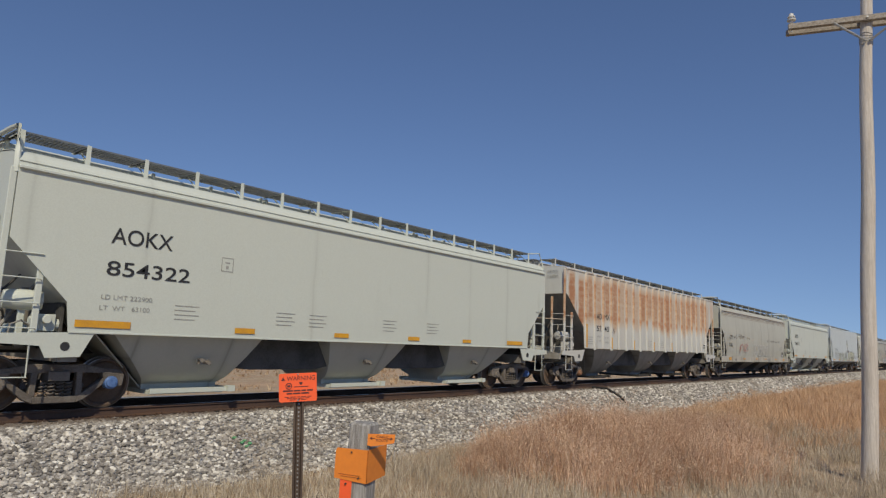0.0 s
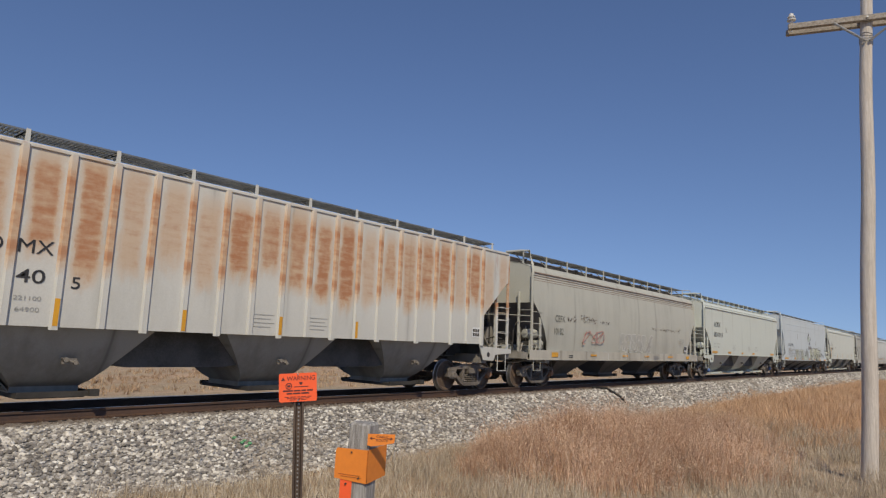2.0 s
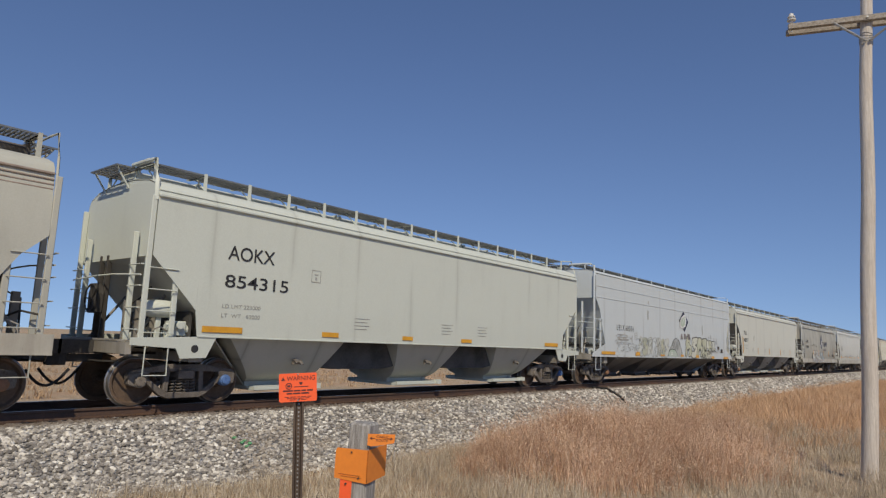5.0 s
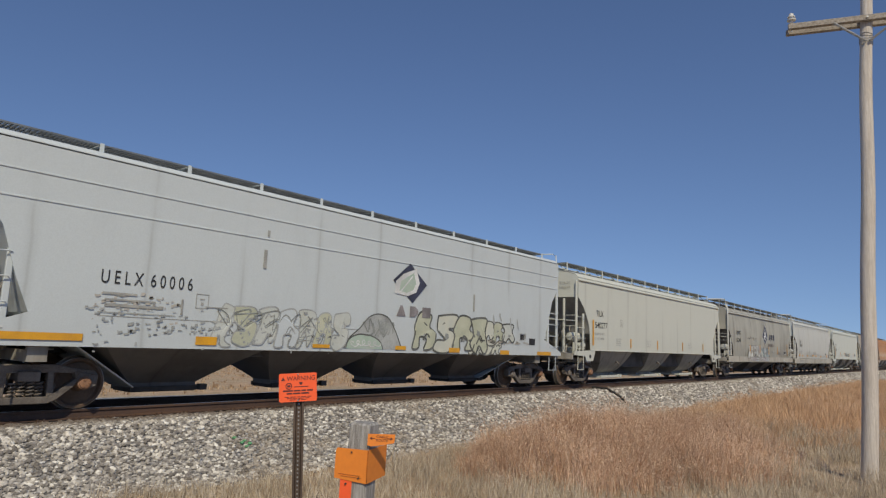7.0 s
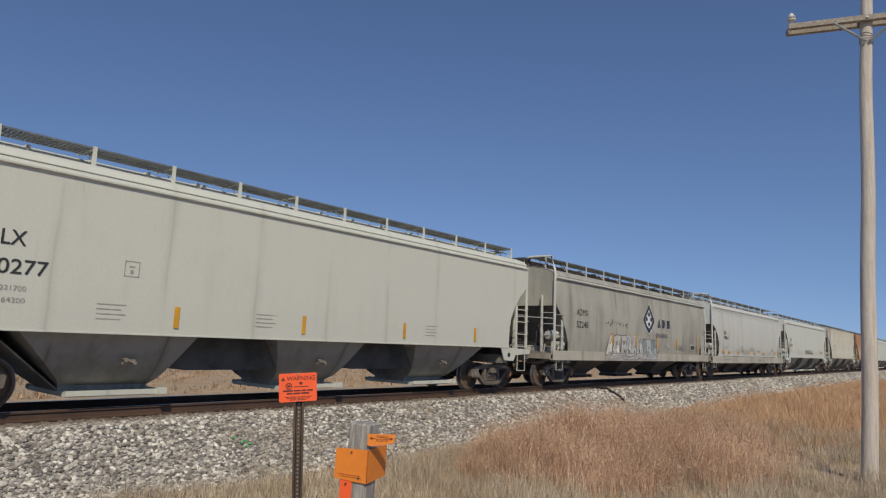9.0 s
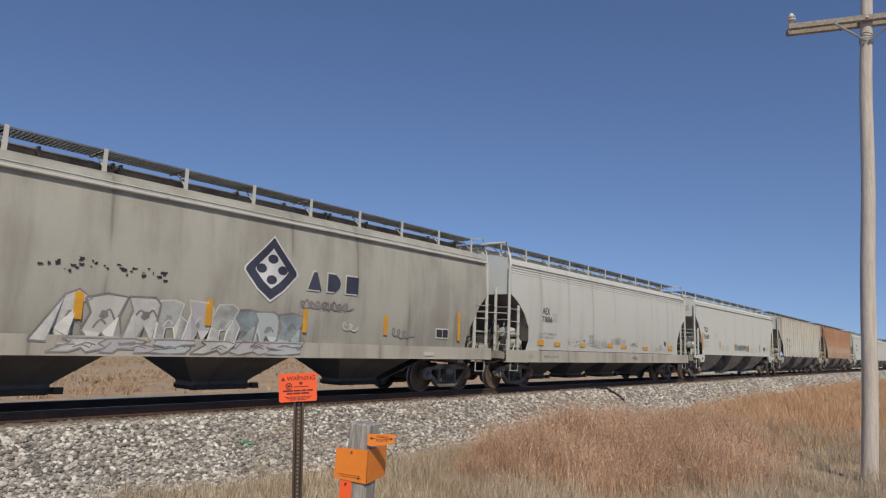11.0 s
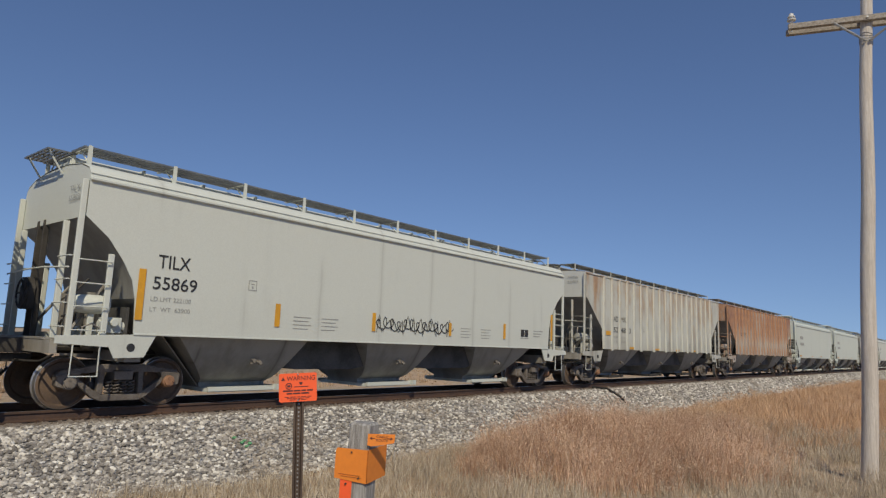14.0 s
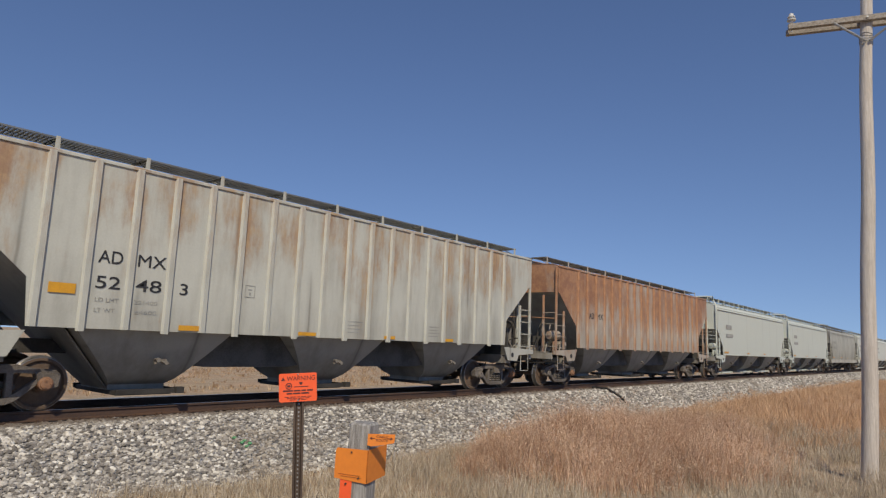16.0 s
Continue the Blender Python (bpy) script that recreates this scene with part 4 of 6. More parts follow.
        part("end_step", mesh_walkway(0.34, 2.4), P["deck"], car, m=pose(s * (half + 0.12), -1.2, 1.24))
    return car


CARS = []

# paints: pale grey-green fleet colour, whites, weathered greys, rusted cars
PALE = (0.585, 0.62, 0.56)
P = dict(
    pale_a=wagon_paint("pale_paint_clean", PALE, 0.12, 0, 1.0),
    pale_b=wagon_paint("pale_paint_dusty", PALE, 0.18, 0, 2.0),
    pale_c=wagon_paint("cream_paint", (0.605, 0.62, 0.555), 0.20, 0.05, 3.0),
    pale_d=wagon_paint("pale_paint_streaked", (0.61, 0.635, 0.58), 0.18, 0, 4.0),
    rust_a=wagon_paint("white_paint_half_rusted", (0.60, 0.60, 0.56), 0.3, 0.69, 5.0, panel=0.30, rustcol=(0.39, 0.155, 0.065), rust2=(0.55, 0.34, 0.17)),
    rust_b=wagon_paint("white_paint_rust_runs", (0.555, 0.56, 0.50), 0.50, 0.60, 6.0, panel=0.05, ribx=6.67, rustcol=(0.32, 0.17, 0.085), rust2=(0.46, 0.29, 0.14)),
    rust_c=wagon_paint("paint_rusted_through", (0.50, 0.45, 0.38), 0.45, 1.12, 7.0, panel=0.2, ribx=6.67, rustcol=(0.27, 0.105, 0.045), rust2=(0.42, 0.20, 0.085)),
    grey_a=wagon_paint("weathered_grey_paint", (0.475, 0.475, 0.415), 0.36, 0.10, 8.0, (0.20, 0.18, 0.155)),
    white=wagon_paint("blue_white_paint", (0.56, 0.61, 0.625), 0.20, 0, 9.0),
    grey_b=wagon_paint("sooty_grey_paint", (0.43, 0.425, 0.37), 0.55, 0.05, 10.0, (0.17, 0.155, 0.13)),
    grey_c=wagon_paint("light_grey_paint", (0.57, 0.58, 0.545), 0.32, 0.12, 11.0, (0.22, 0.20, 0.17)),
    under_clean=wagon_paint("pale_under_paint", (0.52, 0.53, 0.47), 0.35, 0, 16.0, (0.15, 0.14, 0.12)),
    # dirty, and darkened further for the shade below the body
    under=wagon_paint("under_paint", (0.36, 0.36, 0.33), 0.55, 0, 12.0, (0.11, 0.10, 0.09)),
    sill=wagon_paint("stained_sill_paint", (0.54, 0.52, 0.45), 0.5, 0.3, 15.0, (0.19, 0.165, 0.13)),
    deck=wagon_paint("dirty_deck_paint", (0.40, 0.385, 0.345), 0.6, 0.25, 14.0, (0.12, 0.10, 0.08)),
    # shade behind the side sills put into a dark under paint
    dark=wagon_paint("shaded_under_paint", (0.17, 0.16, 0.15), 0.5, 0, 13.0, (0.05, 0.045, 0.04)),
)
Y0 = -HALF - 0.006


def skin_y(car, z, proud=0.006):
    """Where a flat mark at a height lies on the side: on the sheet, or on the sill below it."""
    k = KINDS[car["kind"]]
    if car["kind"] == "flat":
        return -HALF - 0.014 - proud if z < 1.72 else -HALF - proud
    if k["sill"] and z < k["sill"][1] + 0.03:
        return -HALF - 0.03 - proud
    return -side_y(k, z) - proud


def mark(car, rows, material=M_BLACK):
    """Writing on the side: (text, x0, x1, z0, z1), x from the body's start."""
    h = car["start"]
    for text, a, b, z0, z1 in rows:
        lettering(text, a - h, b - h, z0, z1, skin_y(car, (z0 + z1) / 2, 0.010), material, car)


def reflectors(car, rows):
    h = car["start"]
    for a, b, z0, z1 in rows:
        bm = bmesh.new()
        y = -HALF - 0.060 if car["kind"] == "ribbed" and b - a < 0.2 else skin_y(car, (z0 + z1) / 2, 0.022)
        box(bm, a - h, b - h, y, y + 0.003, z0, z1)
        part("reflector", bm, M_YELLOW, car, "yellow reflective strip")


def print_block(car, rows, material=M_FADE, y=Y0):
    h = car["start"]
    bars([(a - h, b - h, c, d) for a, b, c, d in rows], y, material, car)


def smudges(car, x0, x1, z0, z1, n, seed, material=M_BLACK):
    """Half-scrubbed lettering: torn dark flecks."""
    rng = random.Random(seed)
    h, y = car["start"], skin_y(car, (z0 + z1) / 2, 0.014)
    bm = bmesh.new()
    for _ in range(n):
        x, z = rng.uniform(x0, x1) - h, rng.gauss((z0 + z1) / 2, (z1 - z0) * 0.28)
        w, t = rng.uniform(0.012, 0.055), rng.uniform(0.010, 0.04)
        bm.faces.new([bm.verts.new((x + w * a * rng.uniform(0.6, 1.2), y, z + t * b * rng.uniform(0.6, 1.2))) for a, b in ((-1, -1), (0.2, -0.8), (1, -0.4), (0.8, 0.9), (-0.3, 0.6), (-1, 0.8))])
    tagged(part("scrubbed_lettering", bm, material, car, "torn remains of dark paint"), kind="stuff")


def data_boxes(car, xs, z=1.62):
    """Small stencilled data panels: plain bars."""
    rows = []
    for x in xs:
        for i in range(4):
            rows.append((x, x + 0.42 + 0.08 * (i % 2), z + i * 0.085, z + i * 0.085 + 0.018))
    print_block(car, rows)


def stencil_frame(car, x, z, s=0.27):
    rows = [(x, x + s, z, z + 0.015), (x, x + s, z + s, z + s + 0.015), (x, x + 0.015, z, z + s), (x + s - 0.015, x + s, z, z + s), (x + s * 0.3, x + s * 0.7, z + s * 0.62, z + s * 0.72), (x + s * 0.4, x + s * 0.6, z + s * 0.2, z + s * 0.45)]
    print_block(car, rows)


def curve_through(pts, n=6):
    """A smooth line through points."""
    out = []
    q = [pts[0], *pts, pts[-1]]
    for i in range(1, len(q) - 2):
        for j in range(n):
            t = j / n
            out.append(tuple(0.5 * (2 * q[i][d] + (q[i + 1][d] - q[i - 1][d]) * t + (2 * q[i - 1][d] - 5 * q[i][d] + 4 * q[i + 1][d] - q[i + 2][d]) * t * t + (3 * q[i][d] - q[i - 1][d] - 3 * q[i + 1][d] + q[i + 2][d]) * t ** 3) for d in (0, 1)))
    return out + [pts[-1]]


def spray(car, x0, x1, z0, z1, seed, cols, letters=6, width=0.02, fat=0.075, name="graffiti"):
    """Sprayed fat strokes with outlines that overlap one another; no words. The last colour draws the outlines."""
    rng = random.Random(seed)
    h, y = car["start"], Y0 - car.get("out", 0.0)
    step = (x1 - x0) / letters
    for i in range(letters):
        up = rng.random() < 0.5
        pts = []
        for j in range(rng.randint(5, 7)):
            pz = rng.uniform(0.72, 1.0) if up else rng.uniform(0.0, 0.28)
            up = not up if rng.random() < 0.8 else up
            pts.append((x0 - h + (i + rng.uniform(-0.35, 1.35)) * step, z0 + (z1 - z0) * pz))
        line = curve_through(pts)
        d = 0.0012 * (i % 3)
        bm = bmesh.new()
        ribbon(bm, line, fat + width, y - 0.002 - d, False)
        ribbon(bm, [(line[0][0] - 0.1, line[0][1] - 0.05), line[0], line[1]], fat * 0.8, y - 0.002 - d)
        part(name, bm, cols[-1], car, "sprayed outline")
        bm = bmesh.new()
        ribbon(bm, line, fat, y - 0.006 - d, False)
        part(name, bm, cols[i % (len(cols) - 1)], car, "sprayed fill")


GLYPHS = (
    [(0, 0), (0.25, 0.7), (0.12, 0.95), (0.75, 1), (0.97, 0.8), (0.9, 0.25), (0.7, 0.03), (0.55, 0.3), (0.35, 0.0)],
    [(0, 0), (0.42, 0.9), (0.7, 1), (1, 0.9), (0.75, 0.72), (0.86, 0.5), (0.7, 0.42), (0.62, 0.1), (0.85, 0), (0.5, -0.05), (0.4, 0.25), (0.28, 0)],
    [(0.05, 0.6), (0.2, 0.95), (0.6, 1), (0.82, 0.85), (0.76, 0.6), (1, 0.42), (0.9, 0.05), (0.6, 0), (0.62, 0.28), (0.36, 0.32), (0.3, 0), (0, 0.05), (0.12, 0.4)],
    [(0, 0.9), (0.5, 1), (1, 0.92), (0.85, 0.55), (1, 0.15), (0.75, -0.05), (0.55, 0.2), (0.3, -0.05), (0.05, 0.2), (0.2, 0.55)],
    [(0.1, 0.95), (0.9, 1), (1, 0.7), (0.62, 0.62), (0.95, 0.5), (0.9, 0.1), (0.5, -0.05), (0.05, 0.1), (0.15, 0.34), (0.5, 0.36), (0.1, 0.6)],
)


def throw_up(car, x0, x1, z0, z1, seed, fills, line, letters, width=0.03, angular=False, counter=None, tail=0.0):
    """A row of fat letter-like shapes that lie on the side sheet, filled and outlined; no words."""
    rng = random.Random(seed)
    h = car["start"]
    step = (x1 - x0) / letters

    def skin(bm, d):
        for v in bm.verts:
            v.co.y += skin_y(car, v.co.z) - d
        return bm
    for i in range(letters):
        shape = GLYPHS[(i * 2 + seed + rng.randint(0, 1)) % len(GLYPHS)]
        w, lean, drop = step * rng.uniform(1.05, 1.3), rng.uniform(-0.05, 0.22), rng.uniform(-0.06, 0.06) - tail * (i % 2)
        pts = [(x0 - h + i * step + w * (a + lean * b + rng.uniform(-0.05, 0.05)), z0 + (z1 - z0) * (b + drop * (1 - b) + rng.uniform(-0.04, 0.04))) for a, b in shape]
        ring = pts + pts[:1] if angular else curve_through(pts + pts[:1], 4)
        lift = 0.0022 * (i % 4)
        if fills:
            bm = bmesh.new()
            bm.faces.new([bm.verts.new((x, 0.0, z)) for x, z in ring[:-1]])
            part("graffiti", skin(bm, 0.003 + lift), fills[i % len(fills)], car, "sprayed fill")
        bm = bmesh.new()
        ribbon(bm, ring, width * rng.uniform(0.8, 1.1), -0.0005, False)
        cx, cz = sum(p[0] for p in pts) / len(pts), sum(p[1] for p in pts) / len(pts)
        for _ in range(rng.randint(1, 2)):
            a, b = rng.uniform(-0.25, 0.1) * w, rng.uniform(-0.25, 0.2) * (z1 - z0)
            ribbon(bm, curve_through([(cx + a, cz + b), (cx + a + 0.14 * w, cz + b + 0.17 * (z1 - z0)), (cx + a + 0.28 * w, cz + b + rng.uniform(-0.05, 0.1) * (z1 - z0))], 4), width * 0.8, -0.0005, False)
        part("graffiti", skin(bm, 0.0042 + lift), line, car, "sprayed outline")
        if counter:
            bm = bmesh.new()
            a, b = cx + rng.uniform(-0.1, 0.1) * w, cz + rng.uniform(-0.15, 0.15) * (z1 - z0)
            bm.faces.new([bm.verts.new((a + p * w, 0.0, b + q * (z1 - z0))) for p, q in ((-0.1, -0.05), (0.0, -0.11), (0.12, -0.04), (0.09, 0.07), (-0.04, 0.09))])
            part("graffiti", skin(bm, 0.0046 + lift), counter, car, "sprayed patch")


def scrawl(car, x0, x1, z0, z1, seed, material, width=0.03, loops=9):
    """A sprayed scribble of loops and uprights, no words."""
    rng = random.Random(seed)
    h = car["start"]
    bm = bmesh.new()
    pts, n = [], loops * 12
    for j in range(n + 1):
        a = 2 * math.pi * j / 12
        cx = x0 + (x1 - x0) * j / n - h
        cz = (z0 + z1) / 2
        amp = (z1 - z0) / 2 * (0.75 + 0.25 * math.sin(j * 0.37 + seed))
        pts.append((cx + 0.45 * (x1 - x0) / loops * math.cos(a), cz + amp * math.sin(a)))
    ribbon(bm, pts, width, skin_y(car, (z0 + z1) / 2, 0.014), False)
    if loops > 5:
        tick = [(x0 - h + (x1 - x0) * (j + rng.uniform(-0.4, 0.9)) / (loops * 2), (z1 if j % 2 else z0) + rng.uniform(-0.25, 0.2) * (z1 - z0)) for j in range(loops * 2)]
        ribbon(bm, curve_through(tick, 3), width * 0.85, skin_y(car, (z0 + z1) / 2, 0.017), False)
    part("graffiti", bm, material, car, "sprayed scribble")


def emblem_drop(car, cx, cz, w, hgt):
    """A dark pointed drop with a pale inset and five dots."""
    h = car["start"]
    y = Y0 - 0.004

    def drop(s):
        out = [(0, 1.0), (0.35, 0.62), (0.75, 0.22), (0.98, -0.02), (1.0, -0.14), (0.85, -0.30), (0.5, -0.66), (0, -1.0), (-0.5, -0.66), (-0.85, -0.30), (-1.0, -0.14), (-0.98, -0.02), (-0.75, 0.22), (-0.35, 0.62)]
        return [(cx - h + a * w / 2 * s, cz + b * hgt / 2 * s) for a, b in out]
    for s, m, d in ((1.0, M_WHITE, 0.0), (0.93, M_NAVY, 0.002), (0.60, M_WHITE, 0.004)):
        bm = bmesh.new()
        bm.faces.new([bm.verts.new((a, y - d, b)) for a, b in drop(s)])
        part("emblem", bm, m, car, "painted emblem")
    bm = bmesh.new()
    for dx, dz in ((0, 0.17), (0, -0.17), (0.15, 0.0), (-0.15, 0.0)):
        bm.faces.new([bm.verts.new((cx - h + dx * w * 1.3 + 0.085 * w / 0.9 * math.cos(a * math.pi / 8), y - 0.006, cz - 0.02 + dz * hgt / 1.1 + 0.10 * math.sin(a * math.pi / 8))) for a in range(16)])
    part("emblem", bm, M_NAVY, car, "dots of the emblem")


def blocks(car, x0, x1, z0, z1, n, material, lift=0.0):
    """Plain block shapes where a company's name stands."""
    h = car["start"]
    w = (x1 - x0) / (n * 1.4)
    shapes = ([(0, 0), (1, 0), (0.62, 1), (0.38, 1)], [(0, 0), (0.6, 0), (0.9, 0.25), (1, 0.5), (0.9, 0.75), (0.6, 1), (0, 1)], [(0, 0), (1, 0), (1, 1), (0, 1)])
    for i in range(n):
        a = x0 - h + i * w * 1.45
        bm = bmesh.new()
        bm.faces.new([bm.verts.new((a + p * w, Y0 - 0.014 - lift, z0 + q * (z1 - z0))) for p, q in shapes[i % 3]])
        part("name_block", bm, material, car, "painted block shape")


def end_mark(car, half, e, rows):
    """Small writing on the end wall that leads."""
    for text, z in rows:
        ob = lettering(text, 0.80, 1.28, z, z + 0.10, 0, M_FADE, car)
        ob.matrix_basis = pose(-half - 0.030, 0, 0, 0, 0, -90)


M_NAVY = plain("navy_paint", (0.055, 0.06, 0.10), 0.6, 0, 0.3, relief=0)
M_RED = plain("red_spray", (0.42, 0.16, 0.13), 0.7, 0, 0.3, 12, (0.50, 0.34, 0.30), relief=0)
M_SILVER = plain("silver_spray", (0.60, 0.61, 0.59), 0.5, 0, 0.3, 14, (0.40, 0.40, 0.37), relief=0)
M_SPGREY = plain("grey_spray", (0.36, 0.38, 0.36), 0.7, 0, 0.3, relief=0)
M_OLIVE = plain("olive_spray", (0.51, 0.52, 0.40), 0.7, 0, 0.2, 10, (0.40, 0.42, 0.31), relief=0)
M_INK = plain("dark_spray", (0.06, 0.063, 0.06), 0.7, 0, 0.4, 14, (0.17, 0.175, 0.16), relief=0)
M_GREENISH = plain("pale_green_spray", (0.36, 0.47, 0.38), 0.7, 0, 0.2, 10, (0.46, 0.52, 0.46), relief=0)
M_PALESP = plain("pale_spray", (0.54, 0.57, 0.54), 0.7, 0, 0.2, 10, (0.46, 0.48, 0.43), relief=0)
M_SPGREY2 = plain("mid_grey_spray", (0.44, 0.46, 0.45), 0.7, 0, 0.3, 10, relief=0)
M_TEAL = plain("blue_spray", (0.33, 0.40, 0.42), 0.7, 0, 0.3, relief=0)
M_MAUVE = plain("mauve_spray", (0.30, 0.275, 0.28), 0.7, 0, 0.3, relief=0)
M_GHOST = plain("ghost_grey_spray", (0.36, 0.36, 0.33), 0.7, 0, 0.2, 9, (0.44, 0.44, 0.395), relief=0)
M_GHOST2 = plain("ghost_dark_spray", (0.32, 0.315, 0.29), 0.7, 0, 0.2, 9, (0.43, 0.42, 0.38), relief=0)
M_CHALK = plain("chalky_spray", (0.60, 0.60, 0.57), 0.7, 0, 0.2, 14, (0.46, 0.455, 0.42), relief=0)
M_CREAMSP = plain("cream_spray", (0.58, 0.58, 0.48), 0.7, 0, 0.2, 10, (0.50, 0.52, 0.46), relief=0)
M_LILAC = plain("lilac_grey_spray", (0.40, 0.39, 0.42), 0.7, 0, 0.2, 9, (0.46, 0.46, 0.46), relief=0)
M_BLUEPALE = plain("pale_blue_spray", (0.40, 0.46, 0.48), 0.7, 0, 0.2, 9, (0.46, 0.49, 0.48), relief=0)
M_PATCH = plain("grey_repaint", (0.44, 0.44, 0.42), 0.6, 0, 0.15, 6, (0.39, 0.39, 0.37), relief=0)
M_GRIME = plain("brown_grime", (0.38, 0.355, 0.31), 0.8, 0, 0.3, 10, (0.48, 0.455, 0.41), relief=0)
M_FLECK = plain("brown_black_flecks", (0.13, 0.105, 0.09), 0.8, 0, 0.3, 10, (0.24, 0.20, 0.17), relief=0)
M_GREEN = plain("green_spray", (0.20, 0.42, 0.27), 0.7, 0, 0.3, relief=0)

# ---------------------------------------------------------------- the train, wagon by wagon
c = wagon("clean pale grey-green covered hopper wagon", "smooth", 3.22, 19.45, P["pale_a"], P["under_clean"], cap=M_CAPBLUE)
CARS.append(c)
mark(c, [("AOKX", 4.76, 5.89, 2.94, 3.23), ("854322", 4.74, 6.29, 2.37, 2.63)])
mark(c, [("LD LMT 222900", 4.70, 5.60, 1.95, 2.03), ("LT  WT   63100", 4.69, 5.57, 1.76, 1.84)], M_FADE)
stencil_frame(c, 6.94, 2.68)
data_boxes(c, (6.05, 8.35, 9.25, 11.6, 13.3), 1.66)
reflectors(c, [(4.32, 5.25, 1.45, 1.57), (7.36, 7.83, 1.45, 1.56), (10.0, 10.45, 1.45, 1.55), (12.55, 13.0, 1.45, 1.55), (14.9, 15.3, 1.45, 1.54), (17.2, 18.1, 1.44, 1.56)])

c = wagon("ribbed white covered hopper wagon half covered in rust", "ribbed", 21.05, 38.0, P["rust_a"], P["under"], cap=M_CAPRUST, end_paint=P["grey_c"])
CARS.append(c)
mark(c, [("AD", 23.50, 23.93, 2.60, 2.82), ("MX", 24.14, 24.66, 2.60, 2.82), ("52", 23.50, 23.90, 2.12, 2.34), ("40", 24.16, 24.58, 2.12, 2.34), ("5", 24.98, 25.12, 2.08, 2.28)])
mark(c, [("LD LMT", 23.52, 23.88, 1.88, 1.95), ("LT WT", 23.52, 23.85, 1.70, 1.77), ("221100", 24.16, 24.56, 1.84, 1.91), ("64900", 24.2, 24.55, 1.66, 1.73)], M_FADE)
reflectors(c, [(22.53, 22.63, 1.46, 2.36), (24.75, 24.83, 1.45, 1.9), (26.97, 27.05, 1.45, 1.85), (29.18, 29.26, 1.45, 1.85), (31.4, 31.48, 1.45, 1.85)])
data_boxes(c, (22.70, 28.58, 30.06), 1.6)
print_block(c, [(36.15, 36.5, 1.62, 1.92)], M_WHITE)
print_block(c, [(36.18 + 0.11 * i, 36.26 + 0.11 * i, 1.66 + 0.12 * j, 1.75 + 0.12 * j) for i in range(3) for j in range(2)], M_BLACK, Y0 - 0.006)
end_mark(c, 8.475, 4.36, [("ADMX", 4.21), ("52405", 4.03)])

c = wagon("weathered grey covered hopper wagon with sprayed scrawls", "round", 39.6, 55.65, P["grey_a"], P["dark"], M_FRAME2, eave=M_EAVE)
CARS.append(c)
c["out"] = 0.012
mark(c, [("CEFX", 41.05, 41.75, 2.33, 2.57), ("10182", 41.0, 41.66, 1.88, 2.11)], M_INK)
smudges(c, 41.85, 42.6, 2.38, 2.58, 26, 1, M_FLECK)
smudges(c, 42.9, 44.3, 2.42, 2.64, 44, 2, M_FLECK)
smudges(c, 44.6, 45.4, 2.42, 2.52, 14, 3, M_FLECK)
smudges(c, 49.9, 53.6, 2.36, 2.50, 50, 4, M_FLECK)
spray(c, 43.1, 44.75, 1.58, 2.12, 3, [M_RED, M_RED], 3, 0.0, 0.017)
throw_up(c, 46.3, 49.75, 1.38, 2.10, 11, [M_GHOST, M_GHOST2], M_CHALK, 6, 0.016, counter=M_GHOST2)
bm = bmesh.new()
ribbon(bm, curve_through([(44.55 - c["start"], 1.52), (44.95 - c["start"], 1.74), (45.25 - c["start"], 2.0), (45.55 - c["start"], 2.06), (45.9 - c["start"], 2.08)]), 0.016, skin_y(c, 1.7, 0.014))
part("graffiti", bm, M_GHOST2, c, "sprayed stroke")
for a, b in ((46.8, 0.05), (49.0, 0.06), (46.95, 0.03), (45.2, 0.04)):
    print_block(c, [(a, a + b, 1.0, 1.26)], M_CHALK, Y0 - 0.048)
print_block(c, [(54.0, 54.36, 1.44, 1.72)], M_WHITE, Y0 - 0.004)
print_block(c, [(54.02, 54.17, 1.52, 1.70), (54.19, 54.34, 1.52, 1.70)], M_BLACK, Y0 - 0.008)
print_block(c, [(53.3, 53.9, 2.02, 2.05), (53.3, 53.9, 1.92, 1.95), (53.3, 53.7, 1.82, 1.85), (49.9, 50.5, 1.17, 1.20), (49.95, 50.6, 1.11, 1.13), (50.0, 50.5, 1.05, 1.07)], M_FADE, Y0 - 0.05)
reflectors(c, [(40.75, 41.2, 1.08, 1.24), (43.7, 44.2, 1.13, 1.20), (46.6, 47.1, 1.13, 1.20), (48.9, 49.4, 1.13, 1.20), (51.7, 52.3, 1.13, 1.20), (54.2, 54.6, 1.08, 1.22)])
print_block(c, [(42.0, 42.3, 1.12, 1.15), (42.0, 42.3, 1.06, 1.09)], M_BLACK, Y0 - 0.034)

c = wagon("clean pale grey-green covered hopper wagon", "smooth", 57.4, 73.65, P["pale_b"], P["under_clean"], cap=M_CAPBLUE)
CARS.append(c)
mark(c, [("AOKX", 58.94, 60.07, 2.94, 3.23), ("854315", 58.92, 60.47, 2.37, 2.63)])
mark(c, [("LD LMT 223000", 58.9, 59.8, 1.95, 2.03), ("LT  WT   63000", 58.9, 59.8, 1.76, 1.84)], M_FADE)
stencil_frame(c, 61.1, 2.68)
data_boxes(c, (62.5, 65.8, 67.5), 1.66)
reflectors(c, [(58.5, 59.4, 1.45, 1.57), (61.5, 62.0, 1.45, 1.56), (64.2, 64.6, 1.45, 1.55), (66.7, 67.2, 1.45, 1.55), (71.4, 72.3, 1.44, 1.56)])

